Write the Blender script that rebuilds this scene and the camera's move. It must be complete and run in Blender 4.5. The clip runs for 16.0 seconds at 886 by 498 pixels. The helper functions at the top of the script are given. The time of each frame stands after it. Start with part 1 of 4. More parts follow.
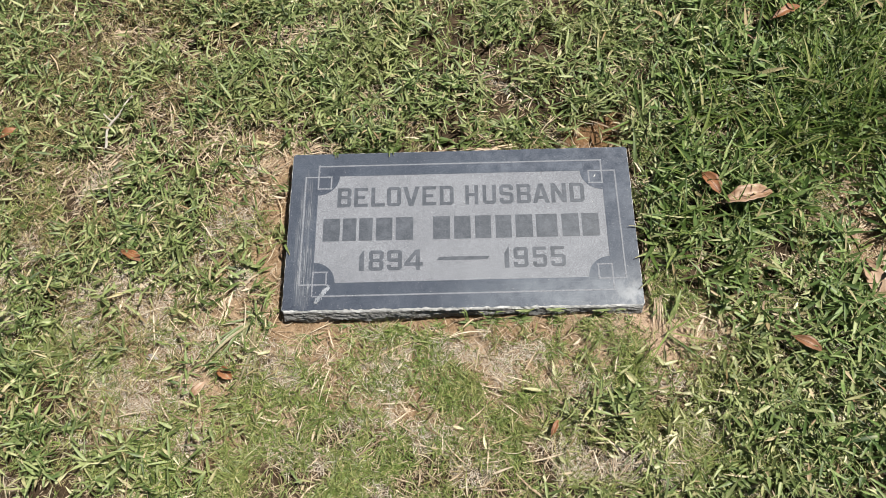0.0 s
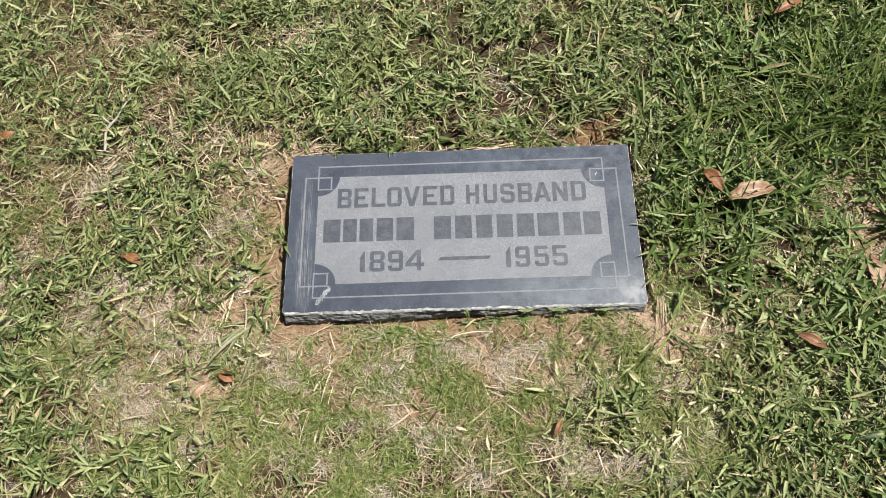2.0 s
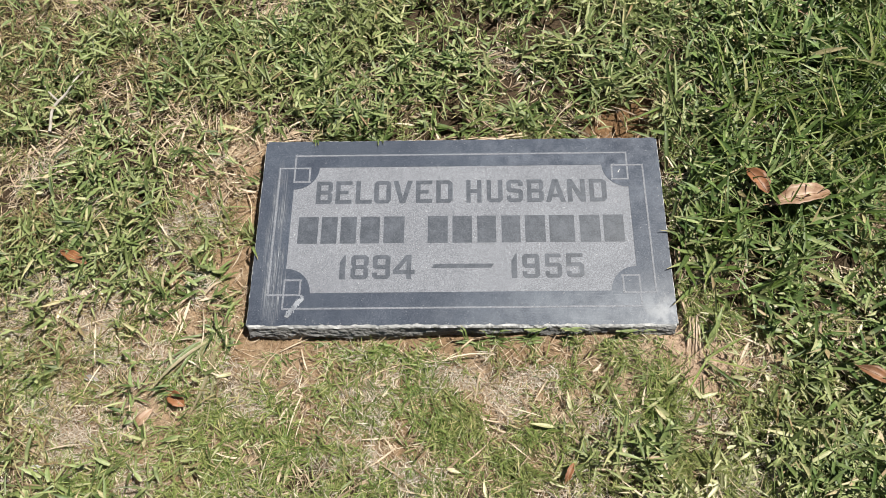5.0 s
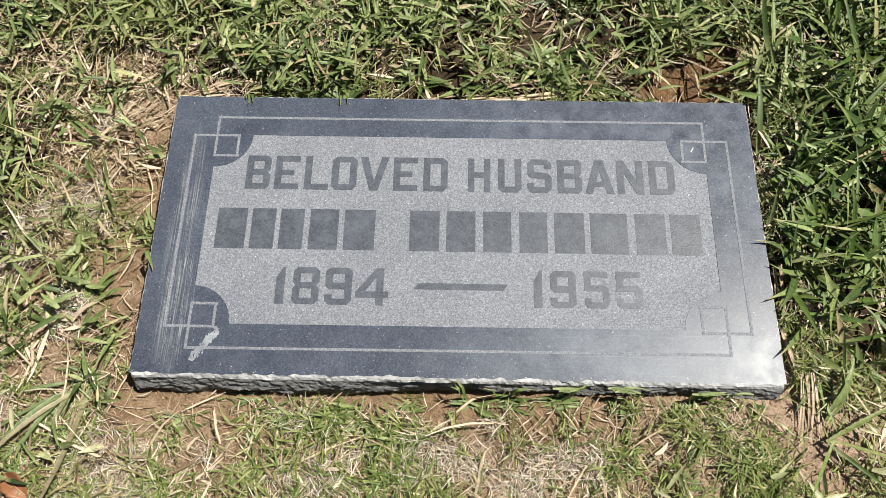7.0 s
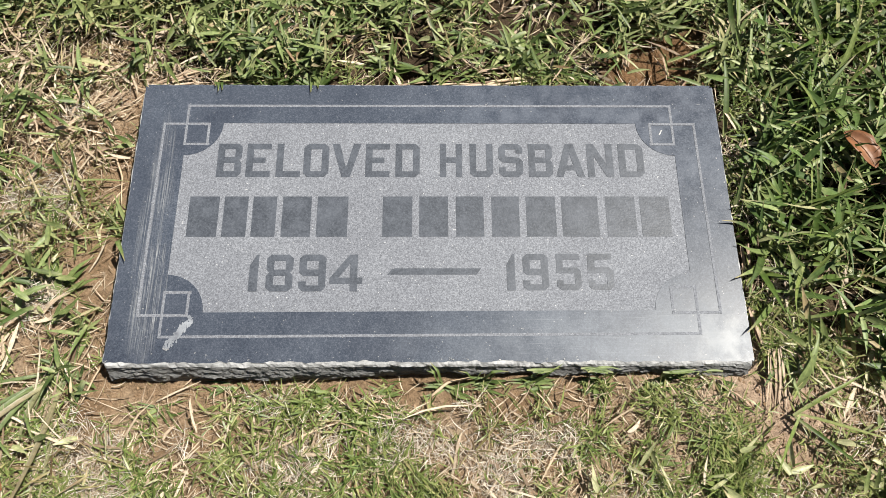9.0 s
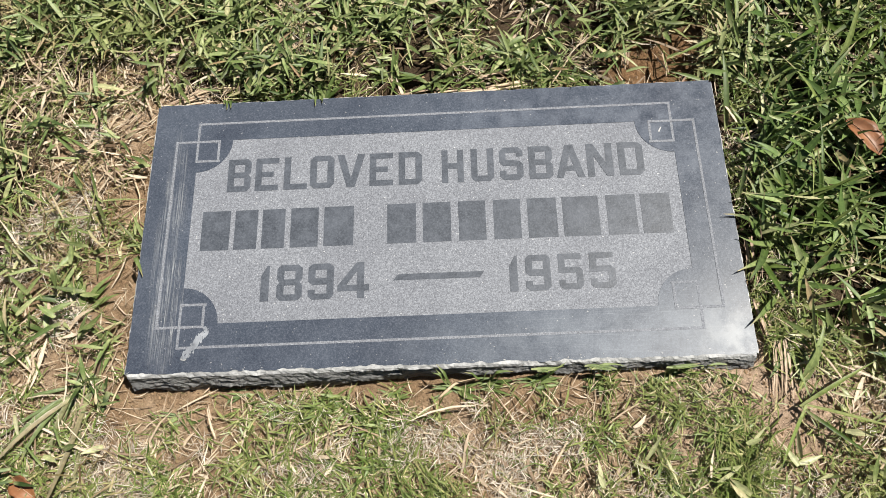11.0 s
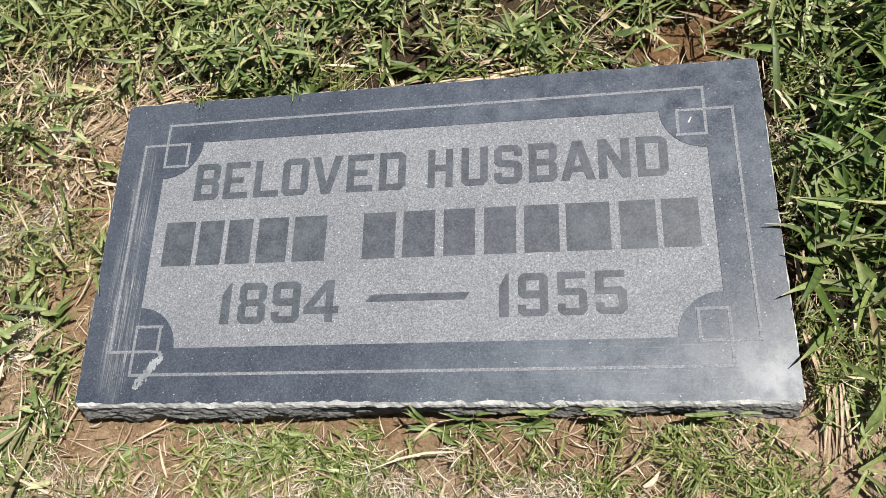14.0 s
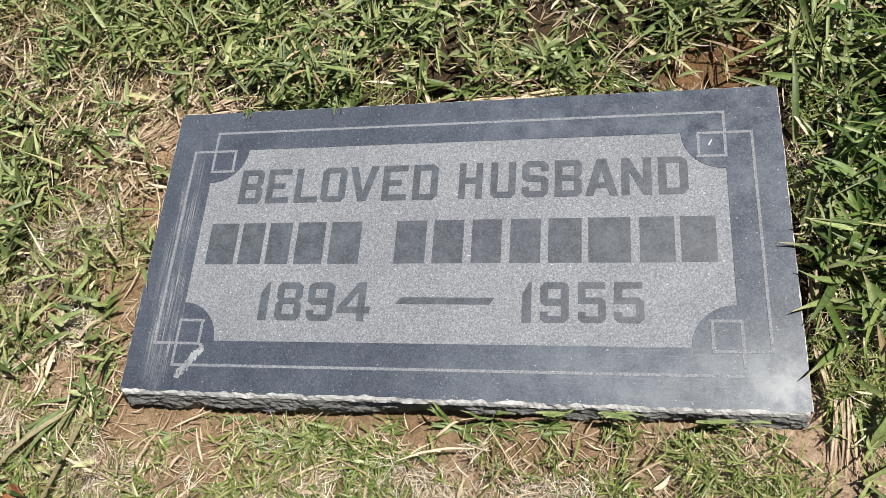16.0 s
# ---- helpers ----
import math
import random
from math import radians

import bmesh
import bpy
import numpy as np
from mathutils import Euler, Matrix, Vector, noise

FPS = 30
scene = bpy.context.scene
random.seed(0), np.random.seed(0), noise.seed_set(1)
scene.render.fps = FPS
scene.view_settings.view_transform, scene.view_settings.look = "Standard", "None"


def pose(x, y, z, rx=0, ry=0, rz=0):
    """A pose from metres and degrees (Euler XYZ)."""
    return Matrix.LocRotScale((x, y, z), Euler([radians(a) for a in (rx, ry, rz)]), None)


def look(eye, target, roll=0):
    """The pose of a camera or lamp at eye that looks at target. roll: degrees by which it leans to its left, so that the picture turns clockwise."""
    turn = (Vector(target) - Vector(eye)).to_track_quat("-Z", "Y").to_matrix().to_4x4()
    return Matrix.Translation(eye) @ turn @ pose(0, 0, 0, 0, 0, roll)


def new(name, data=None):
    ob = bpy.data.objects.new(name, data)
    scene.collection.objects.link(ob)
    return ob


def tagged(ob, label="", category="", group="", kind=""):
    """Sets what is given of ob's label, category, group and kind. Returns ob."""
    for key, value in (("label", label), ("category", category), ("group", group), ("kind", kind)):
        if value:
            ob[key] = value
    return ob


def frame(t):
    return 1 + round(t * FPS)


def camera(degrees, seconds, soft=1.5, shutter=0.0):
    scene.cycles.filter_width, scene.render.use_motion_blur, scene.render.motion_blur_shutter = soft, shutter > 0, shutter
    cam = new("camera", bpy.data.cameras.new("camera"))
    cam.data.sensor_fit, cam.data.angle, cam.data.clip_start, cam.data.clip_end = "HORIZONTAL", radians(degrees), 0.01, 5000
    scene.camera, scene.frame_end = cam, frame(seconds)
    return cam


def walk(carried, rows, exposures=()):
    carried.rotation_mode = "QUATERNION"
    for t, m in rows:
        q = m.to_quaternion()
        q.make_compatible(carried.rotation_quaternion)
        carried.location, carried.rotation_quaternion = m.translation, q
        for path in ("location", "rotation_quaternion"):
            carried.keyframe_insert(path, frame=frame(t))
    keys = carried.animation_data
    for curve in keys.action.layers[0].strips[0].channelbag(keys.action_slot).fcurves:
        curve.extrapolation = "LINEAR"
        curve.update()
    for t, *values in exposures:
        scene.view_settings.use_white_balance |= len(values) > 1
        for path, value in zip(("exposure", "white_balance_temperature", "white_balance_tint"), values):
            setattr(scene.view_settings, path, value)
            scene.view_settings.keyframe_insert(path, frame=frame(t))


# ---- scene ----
cam = camera(61.5, 16.0, soft=0.82)
PATH = [
    (0, (0.008, -0.551, 1.222), (-0.052, 0.228, -0.619), -5.3),
    (0.5, (0.007, -0.548, 1.22), (-0.054, 0.233, -0.621), -5.4),
    (1, (0.012, -0.545, 1.217), (-0.051, 0.238, -0.623), -6.0),
    (1.5, (0.013, -0.543, 1.216), (-0.052, 0.236, -0.625), -6.3),
    (2, (0.009, -0.545, 1.217), (-0.056, 0.229, -0.626), -6.2),
    (2.5, (0.012, -0.549, 1.22), (-0.058, 0.23, -0.621), -6.5),
    (3, (0.011, -0.548, 1.22), (-0.059, 0.234, -0.619), -6.2),
    (3.5, (0.01, -0.552, 1.216), (-0.059, 0.237, -0.621), -6.0),
    (4, (0.008, -0.543, 1.21), (-0.056, 0.246, -0.627), -5.8),
    (4.2, (0.015, -0.534, 1.198), (-0.054, 0.256, -0.638), -5.8),
    (6.3, (0.006, -0.325, 0.739), (-0.043, 0.426, -1.114), -2.9),
    (6.5, (0.004, -0.309, 0.725), (-0.042, 0.437, -1.13), -2.2),
    (7, (0.0, -0.297, 0.717), (-0.038, 0.439, -1.142), -1.8),
    (7.5, (-0.005, -0.296, 0.714), (-0.021, 0.432, -1.149), -0.4),
    (8, (-0.005, -0.3, 0.716), (-0.009, 0.415, -1.151), 0.3),
    (8.5, (0.003, -0.303, 0.719), (0.011, 0.409, -1.15), 1.3),
    (8.7, (0.001, -0.303, 0.72), (0.028, 0.407, -1.149), 2.5),
    (10.8, (0.039, -0.299, 0.71), (-0.028, 0.416, -1.156), -6.8),
    (11, (0.039, -0.305, 0.737), (-0.04, 0.406, -1.131), -8.2),
    (11.5, (0.095, -0.28, 0.773), (-0.153, 0.413, -1.086), -17.0),
    (12, (0.112, -0.282, 0.76), (-0.219, 0.38, -1.098), -24.4),
    (12.5, (0.095, -0.281, 0.674), (-0.221, 0.397, -1.181), -24.3),
    (13, (0.113, -0.25, 0.645), (-0.201, 0.433, -1.208), -24.6),
    (13.5, (0.119, -0.234, 0.63), (-0.213, 0.429, -1.228), -27.3),
    (14, (0.139, -0.246, 0.632), (-0.208, 0.443, -1.213), -27.2),
    (14.5, (0.164, -0.268, 0.645), (-0.251, 0.452, -1.174), -30.6),
    (15, (0.164, -0.277, 0.654), (-0.262, 0.47, -1.152), -29.4),
    (15.5, (0.159, -0.275, 0.656), (-0.269, 0.476, -1.148), -28.7),
    (16, (0.145, -0.272, 0.661), (-0.273, 0.47, -1.149), -27.5),
]
walk(cam, [(t, look(eye, target, roll)) for t, eye, target, roll in PATH])

# ---- light: a high sun behind the stone and to its right, clear sky ----
SUN = Vector((0.335, 0.10, 0.69)).normalized()
elev, azim = math.asin(SUN.z), math.atan2(SUN.x, SUN.y)
world = bpy.data.worlds.new("sky")
scene.world = world
world.use_nodes = True
wn = world.node_tree
sky = wn.nodes.new("ShaderNodeTexSky")
sky.sky_type = "NISHITA"
sky.sun_disc = False
sky.sun_elevation, sky.sun_rotation = elev, azim
wn.nodes["Background"].inputs["Strength"].default_value = 0.024
wn.links.new(sky.outputs[0], wn.nodes["Background"].inputs["Color"])
sun_data = bpy.data.lights.new("sun", "SUN")
sun_data.energy, sun_data.angle, sun_data.color = 5.75, radians(0.55), (1.0, 0.95, 0.86)
sun = new("sun", sun_data)
sun.matrix_world = look(SUN * 30, (0, 0, 0))
scene.view_settings.exposure = 0.345


# ---- materials ----
def nodes_of(name):
    m = bpy.data.materials.new(name)
    m.use_nodes = True
    return m, m.node_tree, m.node_tree.nodes["Principled BSDF"]


def add(nt, kind, **values):
    n = nt.nodes.new(kind)
    for k, v in values.items():
        n.inputs[k].default_value = v
    return n


def ramp(nt, source, stops):
    r = nt.nodes.new("ShaderNodeValToRGB")
    e = r.color_ramp.elements
    while len(e) < len(stops):
        e.new(0.5)
    for el, (p, c) in zip(e, stops):
        el.position = p
        el.color = (*c, 1) if len(c) == 3 else c
    nt.links.new(source, r.inputs[0])
    return r.outputs[0]


def mix(nt, fac, a, b, blend="MIX"):
    n = nt.nodes.new("ShaderNodeMix")
    n.data_type, n.blend_type = "RGBA", blend
    for sock, v in ((n.inputs[0], fac), (n.inputs[6], a), (n.inputs[7], b)):
        if hasattr(v, "is_output"):
            nt.links.new(v, sock)
        else:
            sock.default_value = v if isinstance(v, float) else (*v, 1)
    return n.outputs[2]


def calc(nt, op, a, b=0.0):
    n = nt.nodes.new("ShaderNodeMath")
    n.operation = op
    n.use_clamp = op in ("MULTIPLY", "SUBTRACT", "ADD")
    for sock, v in ((n.inputs[0], a), (n.inputs[1], b)):
        if hasattr(v, "is_output"):
            nt.links.new(v, sock)
        else:
            sock.default_value = v
    return n.outputs[0]


def coords(nt, scale=(1, 1, 1), loc=(0, 0, 0)):
    tc = nt.nodes.new("ShaderNodeTexCoord")
    mp = add(nt, "ShaderNodeMapping", Scale=scale, Location=loc)
    nt.links.new(tc.outputs["Object"], mp.inputs[0])
    return mp.outputs[0]


def tex(nt, vec, scale, detail=3.0, rough=0.55):
    n = add(nt, "ShaderNodeTexNoise", Scale=scale, Detail=detail, Roughness=rough)
    nt.links.new(vec, n.inputs["Vector"])
    return n.outputs["Fac"]


def bump(nt, bsdf, height, strength, distance):
    b = add(nt, "ShaderNodeBump", Strength=strength, Distance=distance)
    nt.links.new(height, b.inputs["Height"])
    nt.links.new(b.outputs[0], bsdf.inputs["Normal"])


def spot(nt, cx, cy, rx, ry):
    """A soft round patch in the stone's own plane: 1 in its middle, 0 at its rim."""
    v = coords(nt, (1 / rx, 1 / ry, 0), (-cx / rx, -cy / ry, 0))
    g = nt.nodes.new("ShaderNodeTexGradient")
    g.gradient_type = "SPHERICAL"
    nt.links.new(v, g.inputs[0])
    return g.outputs["Fac"]


def blade_material(name, stops, dry, spread, glow, island=True, rough=0.42, tip=(0.42, 0.33, 0.20), foot=(0.36, 0.37, 0.19)):
    """Leaf with a pale foot, a pale midrib and, on some blades, a dry tip; the attribute "blade" runs along and across it."""
    m, nt, b = nodes_of(name)
    if island:
        rnd = nt.nodes.new("ShaderNodeNewGeometry").outputs["Random Per Island"]
    else:
        rnd = nt.nodes.new("ShaderNodeObjectInfo").outputs["Random"]
    base = ramp(nt, rnd, stops)
    v = coords(nt)
    patch = ramp(nt, tex(nt, v, 7.0, 4.0), [(0.42, (0, 0, 0)), (0.68, (1, 1, 1))])
    base = mix(nt, calc(nt, "MULTIPLY", patch, spread), base, dry)
    at = nt.nodes.new("ShaderNodeAttribute")
    at.attribute_name = "blade"
    axes = nt.nodes.new("ShaderNodeSeparateXYZ")
    nt.links.new(at.outputs["Vector"], axes.inputs[0])
    along, across = axes.outputs["X"], calc(nt, "ABSOLUTE", axes.outputs["Y"])
    other = calc(nt, "PINGPONG", calc(nt, "DIVIDE", rnd, 0.027), 1.0)
    browned = calc(nt, "MULTIPLY", ramp(nt, along, [(0.72, (0, 0, 0)), (0.98, (1, 1, 1))]), ramp(nt, other, [(0.55, (0, 0, 0)), (0.75, (1, 1, 1))]))
    base = mix(nt, calc(nt, "MULTIPLY", browned, 0.8), base, tip)
    base = mix(nt, calc(nt, "MULTIPLY", ramp(nt, along, [(0.03, (1, 1, 1)), (0.28, (0, 0, 0))]), 0.55), base, foot)
    rib = ramp(nt, across, [(0.0, (1.25, 1.22, 1.2)), (0.16, (1.0, 1.0, 1.0)), (0.7, (0.92, 0.94, 0.9)), (1.0, (1.06, 1.06, 1.0))])
    base = mix(nt, 1.0, base, rib, "MULTIPLY")
    grain = ramp(nt, tex(nt, v, 260.0, 2.0), [(0.3, (0.76, 0.78, 0.74)), (0.7, (1.2, 1.2, 1.15))])
    base = mix(nt, 1.0, base, grain, "MULTIPLY")
    nt.links.new(base, b.inputs["Base Color"])
    b.inputs["Roughness"].default_value = rough
    b.inputs["Specular IOR Level"].default_value = 0.45
    tr = nt.nodes.new("ShaderNodeBsdfTranslucent")
    nt.links.new(mix(nt, 1.0, base, (1.25, 1.25, 0.6), "MULTIPLY"), tr.inputs["Color"])
    ms = add(nt, "ShaderNodeMixShader", Fac=glow)
    nt.links.new(b.outputs[0], ms.inputs[1])
    nt.links.new(tr.outputs[0], ms.inputs[2])
    nt.links.new(ms.outputs[0], nt.nodes["Material Output"].inputs["Surface"])
    return m


GREENS = [(0.0, (0.032, 0.056, 0.015)), (0.25, (0.082, 0.128, 0.038)), (0.6, (0.174, 0.232, 0.084)), (0.84, (0.295, 0.338, 0.158)), (0.92, (0.40, 0.38, 0.21)), (0.97, (0.50, 0.41, 0.28)), (1.0, (0.24, 0.14, 0.08))]
LUSH = [(0.0, (0.026, 0.054, 0.012)), (0.25, (0.068, 0.122, 0.030)), (0.6, (0.146, 0.220, 0.068)), (0.86, (0.255, 0.325, 0.135)), (0.95, (0.42, 0.40, 0.24)), (1.0, (0.36, 0.25, 0.15))]
m_broad = blade_material("grass_leaf", GREENS, (0.27, 0.27, 0.11), 0.35, 0.07, rough=0.50)
m_lush = blade_material("lush_grass_leaf", LUSH, (0.175, 0.23, 0.08), 0.35, 0.07, rough=0.50)
m_fine = blade_material("fine_grass_leaf", [(0.0, (0.080, 0.126, 0.028)), (0.5, (0.155, 0.212, 0.056)), (0.85, (0.25, 0.285, 0.10)), (1.0, (0.44, 0.38, 0.21))], (0.29, 0.28, 0.12), 0.35, 0.08)
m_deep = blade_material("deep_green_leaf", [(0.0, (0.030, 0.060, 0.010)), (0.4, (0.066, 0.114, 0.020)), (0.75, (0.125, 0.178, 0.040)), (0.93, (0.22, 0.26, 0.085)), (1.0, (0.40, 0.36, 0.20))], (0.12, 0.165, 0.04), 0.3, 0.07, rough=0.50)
m_withered = blade_material("withered_leaf", [(0.0, (0.085, 0.050, 0.028)), (0.35, (0.17, 0.110, 0.060)), (0.7, (0.25, 0.225, 0.10)), (1.0, (0.42, 0.34, 0.20))], (0.23, 0.155, 0.085), 0.4, 0.12, rough=0.6)
m_pale = blade_material("pale_clipping", [(0.0, (0.24, 0.27, 0.13)), (0.5, (0.40, 0.41, 0.23)), (1.0, (0.62, 0.57, 0.42))], (0.42, 0.40, 0.23), 0.3, 0.12)
m_tuft = blade_material("tuft_leaf", [(0.0, (0.055, 0.090, 0.022)), (0.5, (0.122, 0.172, 0.052)), (1.0, (0.220, 0.270, 0.105))], (0.17, 0.22, 0.08), 0.3, 0.14, island=False, rough=0.50)
m_runner = blade_material("grey_runner_leaf", [(0.0, (0.09, 0.130, 0.050)), (0.6, (0.170, 0.215, 0.095)), (0.85, (0.22, 0.14, 0.11)), (1.0, (0.34, 0.30, 0.2))], (0.2, 0.22, 0.11), 0.3, 0.1, island=False)
m_straw = blade_material("dry_straw", [(0.0, (0.17, 0.11, 0.072)), (0.2, (0.36, 0.26, 0.19)), (0.6, (0.52, 0.405, 0.31)), (1.0, (0.70, 0.60, 0.50))], (0.50, 0.39, 0.32), 0.5, 0.10, rough=0.6, tip=(0.50, 0.40, 0.32), foot=(0.45, 0.35, 0.27))
m_bleached = blade_material("bleached_straw", [(0.0, (0.29, 0.23, 0.20)), (0.4, (0.50, 0.425, 0.385)), (1.0, (0.72, 0.66, 0.63))], (0.58, 0.50, 0.465), 0.4, 0.08, rough=0.65, tip=(0.55, 0.47, 0.43), foot=(0.5, 0.42, 0.36))
m_stem = blade_material("pale_stem", [(0.0, (0.42, 0.31, 0.22)), (1.0, (0.64, 0.53, 0.41))], (0.50, 0.37, 0.27), 0.4, 0.05, island=False, rough=0.6, foot=(0.5, 0.39, 0.28))

# soil with crumbs, tan and red-brown
m_soil, nt, b = nodes_of("soil")
v = coords(nt)
big = ramp(nt, tex(nt, v, 9.0, 5.0), [(0.3, (0.25, 0.160, 0.090)), (0.52, (0.37, 0.258, 0.162)), (0.75, (0.54, 0.42, 0.31))])
small = ramp(nt, tex(nt, v, 150.0, 9.0, 0.85), [(0.34, (0.42, 0.40, 0.38)), (0.5, (1.0, 1.0, 1.0)), (0.68, (1.6, 1.6, 1.6))])
earth = mix(nt, 1.0, big, small, "MULTIPLY")
turf = ramp(nt, tex(nt, v, 2.2, 6.0, 0.7), [(0.3, (0.070, 0.088, 0.030)), (0.5, (0.105, 0.122, 0.045)), (0.72, (0.165, 0.155, 0.075))])
turf = mix(nt, 1.0, turf, ramp(nt, tex(nt, v, 45.0, 6.0, 0.8), [(0.3, (0.45, 0.45, 0.45)), (0.7, (1.5, 1.5, 1.5))]), "MULTIPLY")
# humus under the turf, coloured extra dark to stand for shade between blades
humus_shade = mix(nt, 1.0, ramp(nt, tex(nt, v, 14.0, 5.0), [(0.3, (0.050, 0.034, 0.021)), (0.7, (0.11, 0.078, 0.050))]), small, "MULTIPLY")
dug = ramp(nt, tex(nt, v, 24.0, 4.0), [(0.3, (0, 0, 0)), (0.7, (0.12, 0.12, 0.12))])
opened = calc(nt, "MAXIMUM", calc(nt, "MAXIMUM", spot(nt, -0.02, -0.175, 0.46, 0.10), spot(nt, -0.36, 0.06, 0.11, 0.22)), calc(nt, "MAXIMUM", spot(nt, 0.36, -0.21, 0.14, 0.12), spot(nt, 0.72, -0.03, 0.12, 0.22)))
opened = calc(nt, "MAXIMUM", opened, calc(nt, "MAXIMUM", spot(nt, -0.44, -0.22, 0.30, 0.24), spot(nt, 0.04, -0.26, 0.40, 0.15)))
earth = mix(nt, ramp(nt, calc(nt, "SUBTRACT", opened, dug), [(0.06, (0, 0, 0)), (0.3, (1, 1, 1))]), humus_shade, earth)
dusty = ramp(nt, spot(nt, 0.30, -0.195, 0.14, 0.08), [(0.05, (0, 0, 0)), (0.5, (0.85, 0.85, 0.85))])
earth = mix(nt, dusty, earth, mix(nt, 1.0, (0.56, 0.41, 0.30), small, "MULTIPLY"))
# red-brown soil in the small hollow behind the slab
hollow_tint = ramp(nt, spot(nt, 0.262, 0.196, 0.085, 0.075), [(0.1, (0, 0, 0)), (0.5, (1, 1, 1))])
earth = mix(nt, hollow_tint, earth, mix(nt, 1.0, (0.235, 0.138, 0.072), small, "MULTIPLY"))
far_off = ramp(nt, spot(nt, 0.0, 0.1, 2.6, 2.4), [(0.50, (1, 1, 1)), (0.64, (0, 0, 0))])
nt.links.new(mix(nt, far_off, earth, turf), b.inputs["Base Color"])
b.inputs["Roughness"].default_value = 0.95
b.inputs["Specular IOR Level"].default_value = 0.15
bump(nt, b, tex(nt, v, 130.0, 9.0, 0.8), 1.0, 0.007)

m_crumb, nt, b = nodes_of("soil_crumb")
tone = nt.nodes.new("ShaderNodeNewGeometry").outputs["Random Per Island"]
nt.links.new(ramp(nt, tone, [(0.0, (0.18, 0.115, 0.065)), (0.6, (0.31, 0.21, 0.125)), (1.0, (0.38, 0.27, 0.175))]), b.inputs["Base Color"])
b.inputs["Roughness"].default_value = 0.95

# polished dark grey granite, scuffed along one border, dulled towards one corner with sheen painted in
m_polish, nt, b = nodes_of("polished_granite")
v = coords(nt)
grains = ramp(nt, tex(nt, v, 620.0, 4.0, 0.85), [(0.32, (0.027, 0.035, 0.051)), (0.5, (0.055, 0.067, 0.092)), (0.68, (0.118, 0.133, 0.166))])
cloud = ramp(nt, tex(nt, v, 11.0, 5.0), [(0.3, (0.82, 0.82, 0.84)), (0.7, (1.2, 1.2, 1.18))])
base = mix(nt, 1.0, grains, cloud, "MULTIPLY")
bloom = ramp(nt, tex(nt, v, 30.0, 6.0, 0.7), [(0.42, (0, 0, 0)), (0.66, (1, 1, 1))])
dull = calc(nt, "ADD", ramp(nt, spot(nt, 0.27, 0.15, 0.34, 0.16), [(0.0, (0, 0, 0)), (0.6, (1, 1, 1))]), 0.28)
base = mix(nt, calc(nt, "MULTIPLY", calc(nt, "MULTIPLY", bloom, dull), 0.34), base, (0.21, 0.235, 0.285))
sheen_noise = ramp(nt, tex(nt, v, 38.0, 6.0, 0.65), [(0.36, (0, 0, 0)), (0.62, (1, 1, 1))])
dulled_sheen = calc(nt, "MULTIPLY", ramp(nt, spot(nt, 0.225, -0.138, 0.30, 0.07), [(0.0, (0, 0, 0)), (0.75, (1, 1, 1))]), calc(nt, "ADD", calc(nt, "MULTIPLY", sheen_noise, 0.5), 0.25))
# the sun's sheen on the dulled front border, mixed into the base colour
base = mix(nt, calc(nt, "MULTIPLY", dulled_sheen, 0.34), base, (0.37, 0.41, 0.46))
scr = ramp(nt, tex(nt, coords(nt, (700, 7, 1)), 1.0, 4.0, 0.75), [(0.47, (0, 0, 0)), (0.62, (1, 1, 1))])
dia = add(nt, "ShaderNodeMapping", Rotation=(0, 0, radians(-24)), Scale=(14, 800, 1))
nt.links.new(nt.nodes.new("ShaderNodeTexCoord").outputs["Object"], dia.inputs[0])
fine_scr = ramp(nt, tex(nt, dia.outputs[0], 1.0, 4.0, 0.75), [(0.56, (0, 0, 0)), (0.66, (1, 1, 1))])
fine_area = ramp(nt, spot(nt, 0.17, -0.125, 0.13, 0.05), [(0.0, (0, 0, 0)), (0.5, (1, 1, 1))])
base = mix(nt, calc(nt, "MULTIPLY", calc(nt, "MULTIPLY", fine_scr, fine_area), 0.22), base, (0.36, 0.39, 0.43))
scr_break = ramp(nt, tex(nt, coords(nt, (60, 22, 1)), 1.0, 4.0), [(0.35, (0, 0, 0)), (0.65, (1, 1, 1))])
scr = calc(nt, "MULTIPLY", scr, scr_break)
scr_area = ramp(nt, spot(nt, -0.275, -0.035, 0.017, 0.16), [(0.0, (0, 0, 0)), (0.35, (1, 1, 1))])
base = mix(nt, calc(nt, "MULTIPLY", calc(nt, "MULTIPLY", scr, scr_area), 0.7), base, (0.42, 0.43, 0.44))
slant = add(nt, "ShaderNodeMapping", Rotation=(0, 0, radians(5)), Scale=(900, 16, 1))
nt.links.new(nt.nodes.new("ShaderNodeTexCoord").outputs["Object"], slant.inputs[0])
scr2 = ramp(nt, tex(nt, slant.outputs[0], 1.0, 3.0, 0.7), [(0.56, (0, 0, 0)), (0.64, (1, 1, 1))])
scr2_area = ramp(nt, spot(nt, -0.269, -0.085, 0.019, 0.07), [(0.0, (0, 0, 0)), (0.45, (1, 1, 1))])
base = mix(nt, calc(nt, "MULTIPLY", calc(nt, "MULTIPLY", scr2, scr2_area), 0.6), base, (0.46, 0.47, 0.48))
